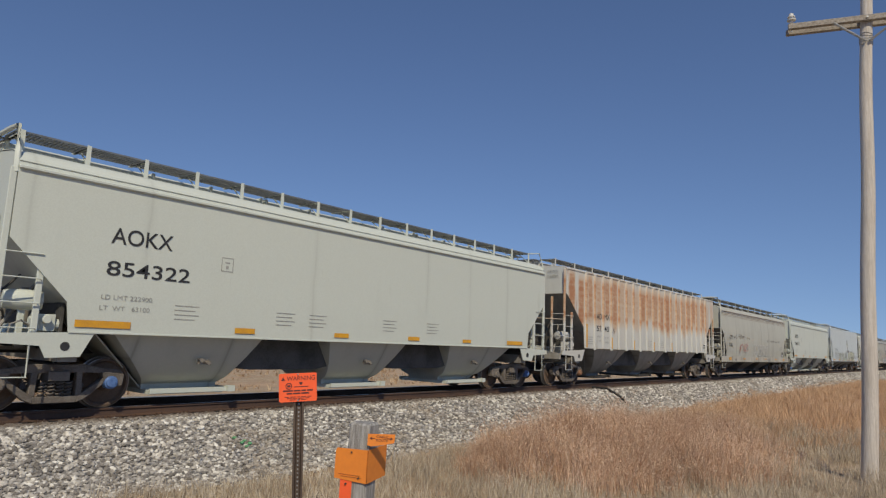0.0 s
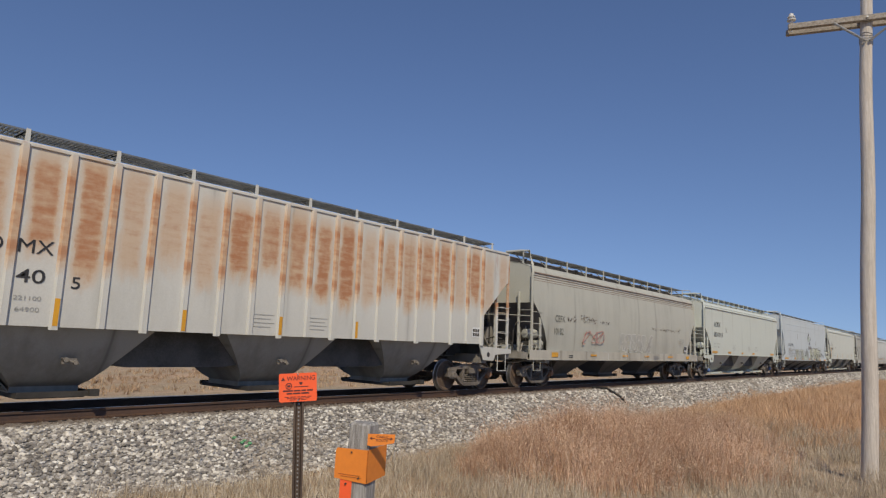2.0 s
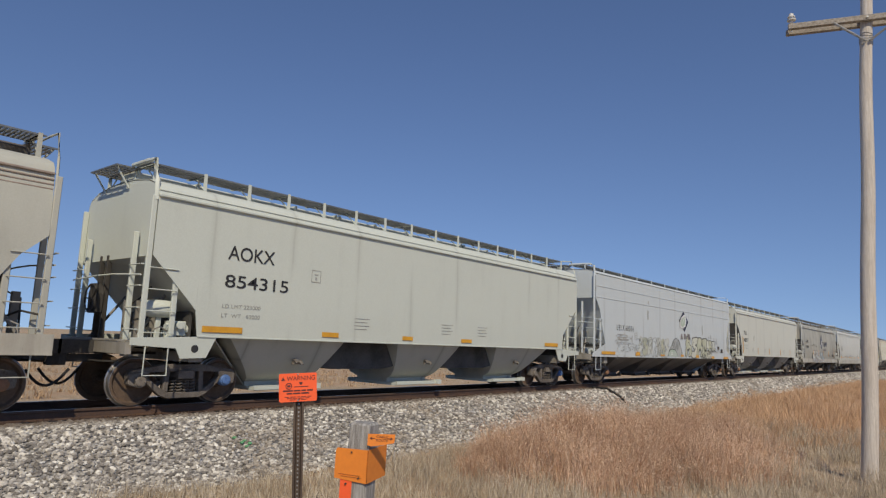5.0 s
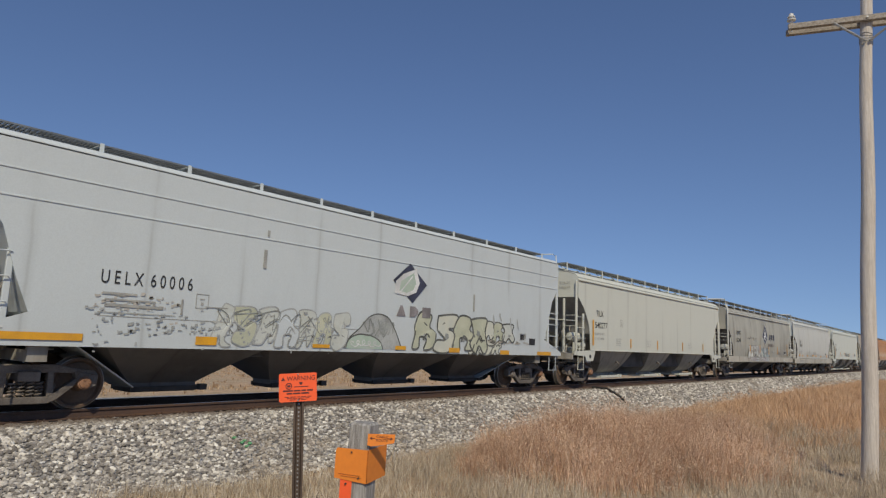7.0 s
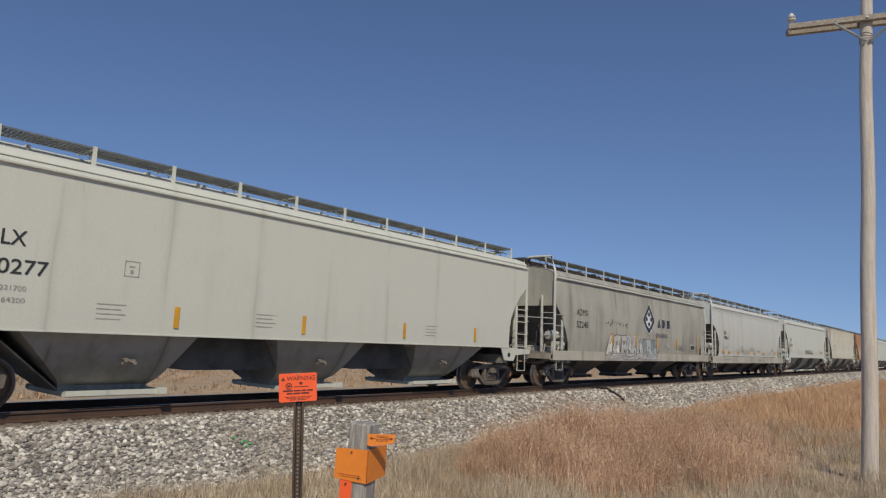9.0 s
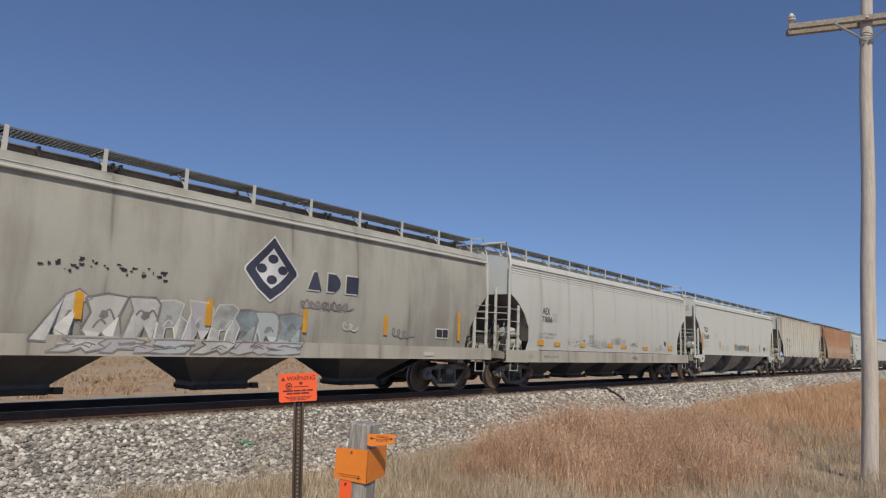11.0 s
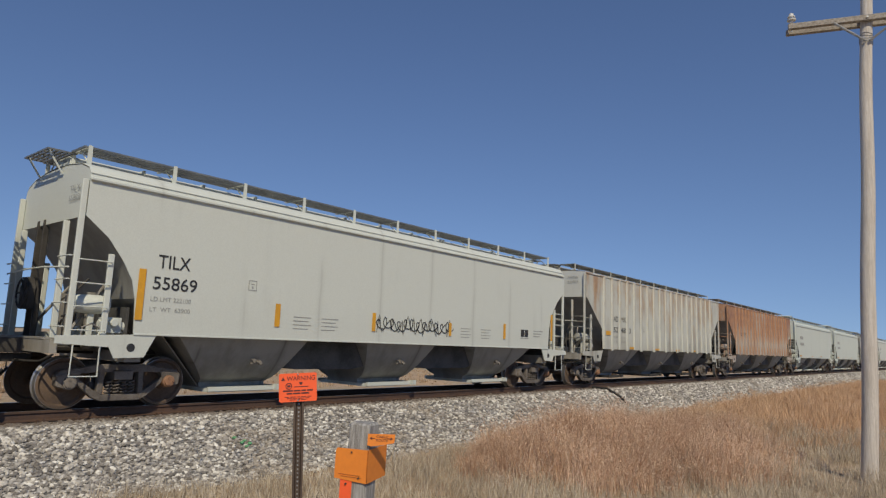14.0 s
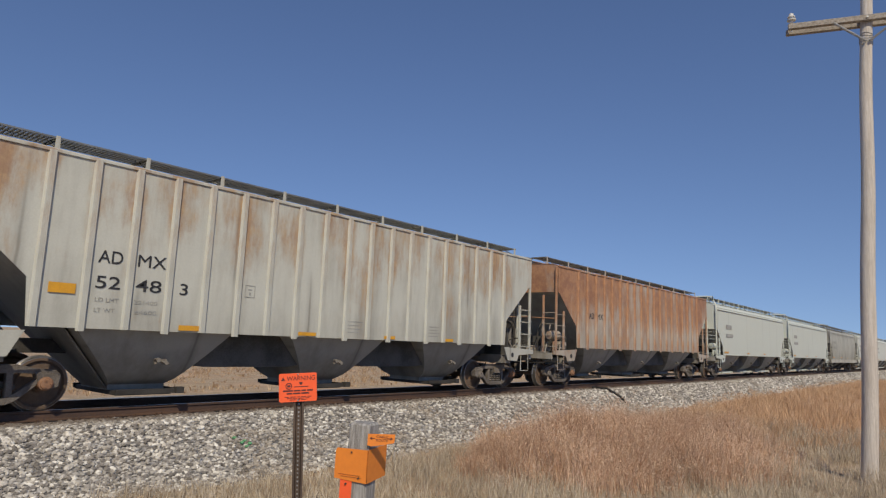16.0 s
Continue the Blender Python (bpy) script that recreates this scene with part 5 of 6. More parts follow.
c = wagon("flat-sided white covered hopper wagon with a band of faded graffiti", "flat", 75.3, 92.9, P["white"], P["dark"])
CARS.append(c)
c["out"] = 0.010
mark(c, [("U E L X  6 0 0 0 6", 77.2, 78.9, 2.23, 2.47)])
print_block(c, [(77.25, 77.85, 2.04, 2.08), (77.3, 78.2, 1.94, 1.97), (77.3, 78.35, 1.83, 1.88), (77.2, 78.6, 1.72, 1.735), (78.7, 78.74, 1.75, 2.05), (79.2, 79.7, 1.93, 1.95), (77.2, 83.5, 1.655, 1.67)], M_FADE, Y0 - 0.012)
print_block(c, [(80.45, 80.53, 2.85, 3.25), (80.5, 80.56, 3.55, 3.68), (87.9, 87.97, 2.4, 2.9)], M_FADE, Y0 - 0.012)
stencil_frame(c, 79.0, 1.9)
throw_up(c, 79.3, 82.9, 1.22, 2.02, 21, [M_PALESP, M_OLIVE, M_PALESP, P["white"]], M_SPGREY2, 7, 0.017)
spray(c, 79.5, 82.8, 1.32, 1.95, 26, [M_SPGREY, M_SPGREY], 7, 0.0, 0.010)
for ring, m, d in (([(82.85, 1.2), (83.0, 1.45), (83.35, 1.72), (83.62, 1.98), (83.95, 2.08), (84.3, 2.0), (84.55, 1.72), (84.72, 1.45), (84.85, 1.2)], M_SPGREY2, 0.014), ([(82.9, 1.2), (83.0, 1.42), (83.3, 1.55), (83.75, 1.52), (84.05, 1.38), (84.15, 1.2)], M_GREENISH, 0.016)):
    bm = bmesh.new()
    bm.faces.new([bm.verts.new((x - c["start"], Y0 - d, z)) for x, z in ring])
    part("graffiti", bm, m, c, "sprayed hill shape")
    bm = bmesh.new()
    ribbon(bm, [(x - c["start"], z) for x, z in curve_through(ring)], 0.016, Y0 - d - 0.003, False)
    part("graffiti", bm, M_INK, c, "sprayed outline")
spray(c, 83.5, 84.7, 1.5, 1.95, 24, [M_SPGREY, M_SPGREY], 4, 0.0, 0.02)
scrawl(c, 83.05, 84.0, 1.25, 1.42, 4, M_WHITE, 0.012, 5)
throw_up(c, 85.2, 88.6, 1.24, 2.24, 22, [M_OLIVE, M_CREAMSP, M_OLIVE], M_INK, 4, 0.032, counter=M_SPGREY, tail=0.08)
throw_up(c, 88.3, 90.0, 1.50, 2.12, 24, [M_CREAMSP, M_OLIVE, M_PALESP], M_INK, 3, 0.024, counter=M_SPGREY)
throw_up(c, 87.6, 89.4, 1.14, 1.56, 27, [M_CREAMSP], M_INK, 3, 0.020)
for a, z, t in ((88.95, 2.35, 0.30), (89.3, 2.42, 0.24), (89.9, 2.30, 0.42), (90.3, 2.28, 0.34)):
    bm = bmesh.new()
    ribbon(bm, curve_through([(a - c["start"], z), (a + 0.03 - c["start"], z - t * 0.5), (a + 0.10 - c["start"], z - t)], 4), 0.03, Y0 - 0.012)
    part("graffiti", bm, M_SPGREY2, c, "sprayed drip")
smudges(c, 88.6, 91.0, 1.46, 1.54, 60, 9, M_GRIME)
smudges(c, 77.0, 82.6, 1.22, 1.80, 170, 12, M_SPGREY2)
smudges(c, 77.1, 78.8, 1.68, 2.08, 60, 13, M_GRIME)
# a dark square emblem on its corner with a pale leaf
h = c["start"]
for poly, m, d in (([(84.42, 3.0), (85.05, 3.5), (85.75, 2.98), (85.2, 2.45)], M_NAVY, 0.012), ([(84.50, 2.66), (84.52, 2.98), (84.8, 3.2), (85.3, 3.38), (85.45, 3.0), (85.32, 2.74), (85.0, 2.62)], M_WHITE, 0.014), ([(84.66, 2.74), (84.72, 3.0), (85.2, 3.26), (85.3, 2.98), (85.2, 2.8), (84.95, 2.70)], M_GREENISH, 0.016), ([(84.62, 2.66), (84.7, 2.68), (85.18, 3.16), (85.14, 3.18)], M_WHITE, 0.018)):
    bm = bmesh.new()
    bm.faces.new([bm.verts.new((x - h, Y0 - d, z)) for x, z in poly])
    part("emblem", bm, m, c, "painted emblem")
blocks(c, 84.6, 86.05, 2.08, 2.36, 3, M_MAUVE)
reflectors(c, [(75.75, 77.0, 1.22, 1.34), (79.05, 79.5, 1.20, 1.36), (81.9, 82.4, 1.20, 1.28), (84.6, 85.0, 1.20, 1.30), (86.80, 87.28, 1.16, 1.29), (89.35, 89.84, 1.13, 1.26), (91.56, 92.45, 1.13, 1.25)])
print_block(c, [(91.05, 91.42, 1.46, 1.68), (90.5, 90.66, 1.62, 1.80), (90.68, 90.74, 1.62, 1.80)], M_BLACK, Y0 - 0.014)
print_block(c, [(90.47, 90.86, 1.585, 1.60), (90.47, 90.86, 1.82, 1.83), (90.76, 90.84, 1.64, 1.80)], M_FADE, Y0 - 0.012)

c = wagon("cream-white covered hopper wagon with arched end cutouts", "arched", 94.5, 111.5, P["pale_c"], P["under"])
CARS.append(c)
mark(c, [("TILX", 95.98, 96.62, 2.70, 2.94), ("540277", 95.9, 96.98, 2.24, 2.48)])
mark(c, [("LD LMT 221700", 95.86, 96.7, 1.98, 2.06), ("LT  WT  64300", 95.86, 96.7, 1.79, 1.87)], M_FADE)
stencil_frame(c, 98.2, 2.38)
reflectors(c, [(95.66, 95.78, 1.55, 2.55), (99.2, 99.3, 1.5, 1.9), (102.2, 102.3, 1.5, 1.9), (105.5, 105.6, 1.5, 1.9), (108.6, 108.7, 1.5, 1.9)])
data_boxes(c, (97.8, 101.0, 106.4), 1.6)
end_mark(c, 8.500, 4.02, [("TILX", 3.87), ("540277", 3.69)])

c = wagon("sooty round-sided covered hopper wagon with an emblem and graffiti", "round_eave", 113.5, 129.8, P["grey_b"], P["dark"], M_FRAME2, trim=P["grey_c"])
CARS.append(c)
c["out"] = 0.012
mark(c, [("ADMX", 115.0, 115.95, 2.66, 2.90), ("52248", 115.0, 115.95, 2.20, 2.44)])
emblem_drop(c, 121.88, 2.87, 1.40, 1.46)
blocks(c, 122.82, 124.48, 2.48, 2.96, 3, M_CHALK, 0.0)
blocks(c, 122.86, 124.52, 2.51, 2.92, 3, M_NAVY, 0.003)
throw_up(c, 117.4, 119.5, 1.22, 2.06, 31, [M_SILVER, P["grey_c"], M_SILVER], M_MAUVE, 3, 0.022, True, M_MAUVE)
throw_up(c, 119.4, 121.0, 1.24, 2.05, 32, [M_SPGREY2, M_LILAC], M_CHALK, 3, 0.020, True, M_SPGREY)
throw_up(c, 120.9, 122.7, 1.22, 1.96, 33, [M_TEAL, M_BLUEPALE], M_MAUVE, 3, 0.024, True, M_SPGREY)
throw_up(c, 117.6, 122.6, 1.02, 1.28, 34, [M_SILVER, M_LILAC, M_BLUEPALE], M_MAUVE, 6, 0.014, True)
scrawl(c, 122.7, 124.2, 2.08, 2.26, 5, M_MAUVE, 0.018, 7)
scrawl(c, 124.0, 124.4, 1.62, 1.82, 6, M_SILVER, 0.025, 2)
scrawl(c, 125.7, 126.5, 1.5, 1.75, 7, M_MAUVE, 0.018, 4)
smudges(c, 117.4, 119.6, 2.38, 2.62, 34, 5)
reflectors(c, [(118.01, 118.15, 1.58, 2.05), (120.42, 120.56, 1.58, 2.10), (122.80, 122.92, 1.53, 2.06), (125.36, 125.50, 1.57, 2.06), (128.38, 128.50, 1.50, 2.32)])
print_block(c, [(127.44, 128.0, 1.54, 1.82)], M_WHITE, skin_y(c, 1.68, 0.008))
print_block(c, [(127.47, 127.72, 1.57, 1.79), (127.74, 127.97, 1.57, 1.79)], M_BLACK, skin_y(c, 1.68, 0.012))
print_block(c, [(126.9, 127.3, 1.06, 1.16)], M_CHALK, Y0 - 0.05)

# cleaner white end paint also carries the sunlight this end wall lacks
c = wagon("light grey covered hopper wagon with a deep side sill", "long_sill", 131.15, 147.2, P["grey_c"], P["dark"], M_FRAME2, end_paint=P["white"])
CARS.append(c)
c["out"] = 0.012
mark(c, [("AEX", 133.1, 133.6, 2.55, 2.78), ("7886", 133.08, 133.78, 2.28, 2.48)])
mark(c, [("LD LMT 222800 LBS", 132.9, 134.1, 1.84, 1.91), ("LT WT 63200 LBS", 132.9, 133.9, 1.72, 1.79)], M_FADE)
stencil_frame(c, 133.85, 2.32)
reflectors(c, [(132.85, 133.25, 1.47, 1.65), (134.0, 134.4, 1.46, 1.60), (135.9, 136.3, 1.47, 1.60), (138.27, 138.73, 1.50, 1.66), (139.52, 140.08, 1.48, 1.61), (141.78, 142.36, 1.46, 1.60), (144.92, 145.4, 1.48, 1.70)])
print_block(c, [(138.6, 140.0, 1.66, 1.90), (143.75, 144.15, 1.50, 1.72)], M_PATCH, skin_y(c, 1.75, 0.004))
data_boxes(c, (138.95, 136.6), 1.66)
for a, b, z0, z1, n in ((135.0, 138.2, 1.50, 1.74, 70), (140.4, 141.4, 1.60, 1.78, 36), (140.5, 141.1, 1.02, 1.20, 30), (143.2, 144.1, 1.44, 1.60, 26)):
    smudges(c, a, b, z0, z1, n, int(a), M_GRIME)
print_block(c, [(144.16, 144.38, 1.64, 1.92)], M_WHITE, skin_y(c, 1.7, 0.006))
print_block(c, [(133.2 + 0.115 * i, 133.29 + 0.115 * i, 1.06, 1.13) for i in range(9)] + [(132.2, 132.5, 1.12, 1.14), (132.2, 132.5, 1.06, 1.08)], M_FADE, Y0 - 0.034)
print_block(c, [(144.28, 144.40, 1.70, 1.90), (144.42, 144.55, 1.66, 1.86)], M_BLACK, skin_y(c, 1.75, 0.010))
scrawl(c, 136.9, 138.2, 1.45, 1.8, 8, M_PATCH, 0.014, 5)

c = wagon("pale cream covered hopper wagon with a black scribble", "arched", 148.8, 165.3, P["pale_d"], P["under"])
CARS.append(c)
mark(c, [("TILX", 150.14, 150.78, 2.60, 2.85), ("55869", 150.08, 150.95, 2.20, 2.44)])
mark(c, [("LD LMT 222100", 150.06, 150.85, 1.98, 2.06), ("LT  WT  63900", 150.06, 150.85, 1.79, 1.87)], M_FADE)
stencil_frame(c, 152.1, 2.35, 0.2)
scrawl(c, 155.85, 158.85, 1.66, 2.02, 9, M_BLACK, 0.013, 12)
reflectors(c, [(149.8, 149.93, 1.62, 2.55), (152.80, 152.93, 1.63, 2.12), (155.70, 155.82, 1.64, 2.10), (158.74, 158.85, 1.62, 2.0), (161.48, 161.60, 1.62, 2.10), (164.40, 164.53, 1.64, 2.55)])
data_boxes(c, (153.3, 154.1, 159.3, 160.3), 1.6)
end_mark(c, 8.250, 4.02, [("TILX", 3.87), ("55869", 3.69)])
print_block(c, [(162.52, 162.73, 1.72, 1.96), (162.76, 162.96, 1.72, 1.96)], M_BLACK)
print_block(c, [(162.5, 162.98, 1.66, 1.69), (163.3, 163.9, 1.92, 1.95), (163.3, 163.8, 1.83, 1.86), (163.3, 163.7, 1.74, 1.77)])

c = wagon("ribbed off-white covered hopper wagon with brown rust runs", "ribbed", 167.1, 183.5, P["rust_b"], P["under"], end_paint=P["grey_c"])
CARS.append(c)
mark(c, [("AD", 169.53, 169.95, 2.58, 2.80), ("MX", 170.22, 170.75, 2.58, 2.80), ("52", 169.53, 169.95, 2.13, 2.35), ("48", 170.22, 170.7, 2.13, 2.35), ("3", 171.06, 171.22, 2.13, 2.35)])
mark(c, [("LD LMT", 169.55, 169.95, 1.90, 1.97), ("LT WT", 169.55, 169.9, 1.72, 1.79), ("221400", 170.22, 170.65, 1.90, 1.97), ("64600", 170.25, 170.65, 1.72, 1.79)], M_FADE)
stencil_frame(c, 172.48, 2.2, 0.24)
reflectors(c, [(168.8, 169.22, 2.0, 2.17), (171.1, 171.6, 1.46, 1.56), (173.9, 174.4, 1.46, 1.54), (176.6, 177.0, 1.46, 1.54), (179.0, 179.4, 1.46, 1.54)])
data_boxes(c, (175.36, 178.32), 1.58)
end_mark(c, 8.200, 4.30, [("ADMX", 4.15), ("52483", 3.97)])

c = wagon("ribbed covered hopper wagon rusted brown all over", "ribbed", 185.4, 201.8, P["rust_c"], P["under"])
CARS.append(c)
mark(c, [("AD", 187.8, 188.2, 2.58, 2.80), ("MX", 188.5, 189.0, 2.58, 2.80)])
for i, (kind, paint, under, text) in enumerate((("smooth", "pale_a", "under", "clean pale grey-green covered hopper wagon"), ("smooth", "pale_b", "under", "clean pale grey-green covered hopper wagon"), ("round", "grey_b", "dark", "sooty grey covered hopper wagon"), ("arched", "pale_c", "under", "cream-white covered hopper wagon"), ("smooth", "pale_d", "under", "pale streaked covered hopper wagon"), ("round", "grey_a", "dark", "weathered grey covered hopper wagon"))):
    a = 203.7 + 18.15 * i
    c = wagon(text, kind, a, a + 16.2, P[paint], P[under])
    CARS.append(c)
    print_block(c, [(a + 1.6, a + 2.7, 2.90, 3.15), (a + 1.6, a + 3.0, 2.40, 2.62)], M_FADE, Y0 - 0.014)
    reflectors(c, [(a + 1.2, a + 2.0, 1.46, 1.56), (a + 6.0, a + 6.5, 1.46, 1.54), (a + 10.0, a + 10.5, 1.46, 1.54)])


# ---------------------------------------------------------------- things beside the track
M_ORANGE = plain("fluorescent_orange", (0.95, 0.13, 0.035), 0.5, 0, 0.08, 6, (0.88, 0.12, 0.035), relief=0)
M_ORANGE2 = plain("faded_orange_plastic", (0.80, 0.25, 0.03), 0.55, 0, 0.1, 6, (0.70, 0.21, 0.03), relief=0)
M_POST = plain("brown_steel_post", (0.12, 0.085, 0.065), 0.7, 0.3, 0.3, 10)


def weathered_wood(name, col, dark, stretch=0.05, scale=14):
    m, nt, b = nodes_of(name)
    g = coords(nt, (1, 1, stretch))
    n1, n2 = noise_tex(nt, scale, 6, 0.7, g), noise_tex(nt, scale * 5, 5, 0.7, g)
    n3 = noise_tex(nt, 0.9, 4, 0.6, coords(nt))
    f = math_node(nt, "ADD", math_node(nt, "MULTIPLY", n1, 0.6), math_node(nt, "MULTIPLY", n2, 0.4))
    c = mix(nt, ramp(nt, f, 0.36, 0.62), dark, col)
    c = mix(nt, math_node(nt, "MULTIPLY", ramp(nt, n3, 0.45, 0.65), 0.4), c, tuple(x * 0.72 for x in col))
    nt.links.new(c, b.inputs["Base Color"])
    b.inputs["Roughness"].default_value = 0.9
    bump(nt, b, f, 0.6, 0.02)
    return m


M_POLE = weathered_wood("weathered_pole_wood", (0.60, 0.555, 0.50), (0.40, 0.355, 0.31), 0.05, 24)
M_GREYWOOD = weathered_wood("silvered_wood", (0.42, 0.41, 0.39), (0.17, 0.155, 0.14), 0.05, 30)
M_ARM = weathered_wood("crossarm_wood", (0.40, 0.36, 0.31), (0.17, 0.145, 0.12), 1.0, 20)
M_PORC = plain("white_porcelain", (0.75, 0.75, 0.73), 0.2, 0, 0.05, relief=0)
M_GALV = plain("galvanised_steel", (0.42, 0.43, 0.44), 0.5, 0.7, 0.2)


def utility_pole():
    base, top = Vector((15.115, 1.825, -1.15)), Vector((15.165, 1.385, 9.6))
    pole = tagged(new("utility_pole"), "weathered wooden utility pole with a crossarm", "utility pole")
    pole.location = base
    d = top - base
    bm = bmesh.new()
    pts = [d * (i / 24) + Vector((0.012 * math.sin(i * 0.9), 0.012 * math.cos(i * 0.7), 0)) for i in range(25)]
    tube(bm, pts, 0.150, 20, 0.106)
    part("shaft", made("shaft", bm, True), M_POLE, pole)
    az = radians(110)
    a = Vector((math.cos(az), math.sin(az), 0))
    n = Vector((-a.y, a.x, 0))
    if n.x > 0:
        n = -n
    mid = Vector((15.16, 1.46, 8.42)) - base + n * 0.165
    rot = Matrix.Rotation(az, 4, "Z")
    bm = bmesh.new()
    box(bm, -1.45, 1.45, -0.05, 0.05, -0.06, 0.06)
    arm = part("crossarm", made("crossarm", bm, bevel=0.008), M_ARM, pole, m=Matrix.Translation(mid) @ rot)
    part("crossarm", arm.data, M_ARM, pole, m=Matrix.Translation(mid - n * 0.28) @ rot)
    for sgn in (-1, 1):
        bm = bmesh.new()
        q0, q1 = a * (sgn * 0.62) + Vector((0, 0, -0.05)) + mid + n * 0.07, mid + Vector((0, 0, -0.50)) + a * (sgn * 0.03)
        tube(bm, [q0, q1], 0.024, 6)
        part("brace", bm, M_GALV, pole)
    for sgn in (-1, 1):
        bm = bmesh.new()
        prof = [(0.03, 0.0), (0.035, 0.05), (0.085, 0.055), (0.09, 0.075), (0.05, 0.10), (0.045, 0.115), (0.075, 0.12), (0.08, 0.14), (0.05, 0.165), (0.045, 0.18), (0.05, 0.20), (0.03, 0.22)]
        rings = [[bm.verts.new((r * math.cos(k * math.pi / 8), r * math.sin(k * math.pi / 8), z)) for k in range(16)] for r, z in prof]
        for r0, r1 in zip(rings, rings[1:]):
            for k in range(16):
                bm.faces.new((r0[k], r0[(k + 1) % 16], r1[(k + 1) % 16], r1[k]))
        bm.faces.new(rings[0])
        bm.faces.new(rings[-1])
        ins = part("insulator", made("insulator", bm, True), M_PORC, pole, "white porcelain insulator", m=Matrix.Translation(mid + a * (sgn * 1.38) + Vector((0, 0, 0.085))))
        bm = bmesh.new()
        tube(bm, [(0, 0, -0.2), (0, 0, 0.01)], 0.012, 6)
        part("pin", bm, M_GALV, ins)
    bm = bmesh.new()
    tube(bm, [mid - n * 0.4, mid + n * 0.08], 0.02, 6)
    part("bolt", bm, M_GALV, pole)
    bm = bmesh.new()
    for k in range(5):
        z = mid.z - 0.3 - 0.05 * k
        c0 = d * (z / d.z)
        tube(bm, [c0 + Vector((0.118 * math.cos(j * math.pi / 8), 0.118 * math.sin(j * math.pi / 8), 0.02 * math.sin(j + k))) for j in range(17)], 0.009, 5)
    part("wire_wrap", bm, M_GALV, pole)


utility_pole()


def warning_sign():
    """Fluorescent plate on a perforated channel post."""
    x, y = 3.325, 4.115
    s = tagged(new("warning_sign"), "fluorescent orange warning plate on a brown channel post", "warning sign")
    s.matrix_basis = pose(x, y, -1.0, 0.8, -2.8, -37)
    bm = bmesh.new()
    prism(bm, [(-0.040, 0.0), (-0.025, 0.0), (-0.016, 0.026), (0.016, 0.026), (0.025, 0.0), (0.040, 0.0), (0.040, 0.004), (0.028, 0.004), (0.019, 0.031), (-0.019, 0.031), (-0.028, 0.004), (-0.040, 0.004)], "z", 0.0, 1.97)
    part("post", bm, M_POST, s)
    bm = bmesh.new()
    for i in range(60):
        z = 0.06 + i * 0.031
        box(bm, -0.006, 0.006, 0.0245, 0.0258, z, z + 0.012)
    tagged(part("punched_hole", bm, M_GALV, s, "row of punched holes in the post"), kind="stuff")
    w, h, r = 0.145, 0.110, 0.012
    poly = []
    for cx, cz, a0 in ((w - r, h - r, 0), (-w + r, h - r, 90), (-w + r, -h + r, 180), (w - r, -h + r, 270)):
        for k in range(4):
            a = radians(a0 + k * 30)
            poly.append((cx + r * math.cos(a), cz + r * math.sin(a)))
    bm = bmesh.new()
    prism(bm, poly, "y", -0.012, -0.008)
    plate = part("plate", bm, M_ORANGE, s, "orange plate with black writing", m=pose(-0.010, 0, 2.028, 0, -1.4, 0))
    lettering("WARNING", -0.085, 0.132, 0.055, 0.088, -0.0145, M_SIGNINK, plate)
    bm = bmesh.new()
    v = [bm.verts.new(p) for p in ((-0.128, -0.0145, 0.055), (-0.098, -0.0145, 0.055), (-0.113, -0.0145, 0.085))]
    bm.faces.new(v)
    part("warning_triangle", bm, M_SIGNINK, plate)
    rows = [(0.01, 0.035, 0.028, 0.040), (0.016, 0.029, 0.020, 0.028), (-0.03, 0.08, 0.003, 0.008)]
    for z, t, words in ((-0.024, 0.011, (0.075, 0.05, 0.035, 0.045)), (-0.045, 0.011, (0.04, 0.055, 0.06)), (-0.072, 0.004, (0.03, 0.05, 0.02, 0.04, 0.03)), (-0.083, 0.004, (0.04, 0.03, 0.05, 0.03)), (-0.094, 0.004, (0.05, 0.02, 0.04))):
        x = -(sum(words) + 0.008 * (len(words) - 1)) / 2
        for wd in words:
            rows.append((x, x + wd, z - t / 2, z + t / 2))
            x += wd + 0.008
    bars(rows, -0.0145, M_SIGNINK, plate)
    bm = bmesh.new()
    ring = [(-0.07 + 0.022 * math.cos(k * math.pi / 10), 0.012 + 0.022 * math.sin(k * math.pi / 10)) for k in range(21)]
    ribbon(bm, ring, 0.003, -0.0145, False)
    box(bm, -0.082, -0.058, -0.0146, -0.0143, 0.004, 0.02)
    part("pictogram", bm, M_SIGNINK, plate)
    for z in (0.1, -0.1):
        bm = bmesh.new()
        lathe(bm, [(0.002, -0.019), (0.006, -0.017), (0.008, -0.0125), (0.008, -0.012)], 10)
        part("bolt", bm, M_GALV, plate, m=pose(0, 0, z))


M_WORNINK = plain("worn_print", (0.50, 0.16, 0.03), 0.6, 0, 0.2, relief=0)
M_SIGNINK = plain("dark_print", (0.10, 0.03, 0.03), 0.6, 0, 0.1, relief=0)


warning_sign()


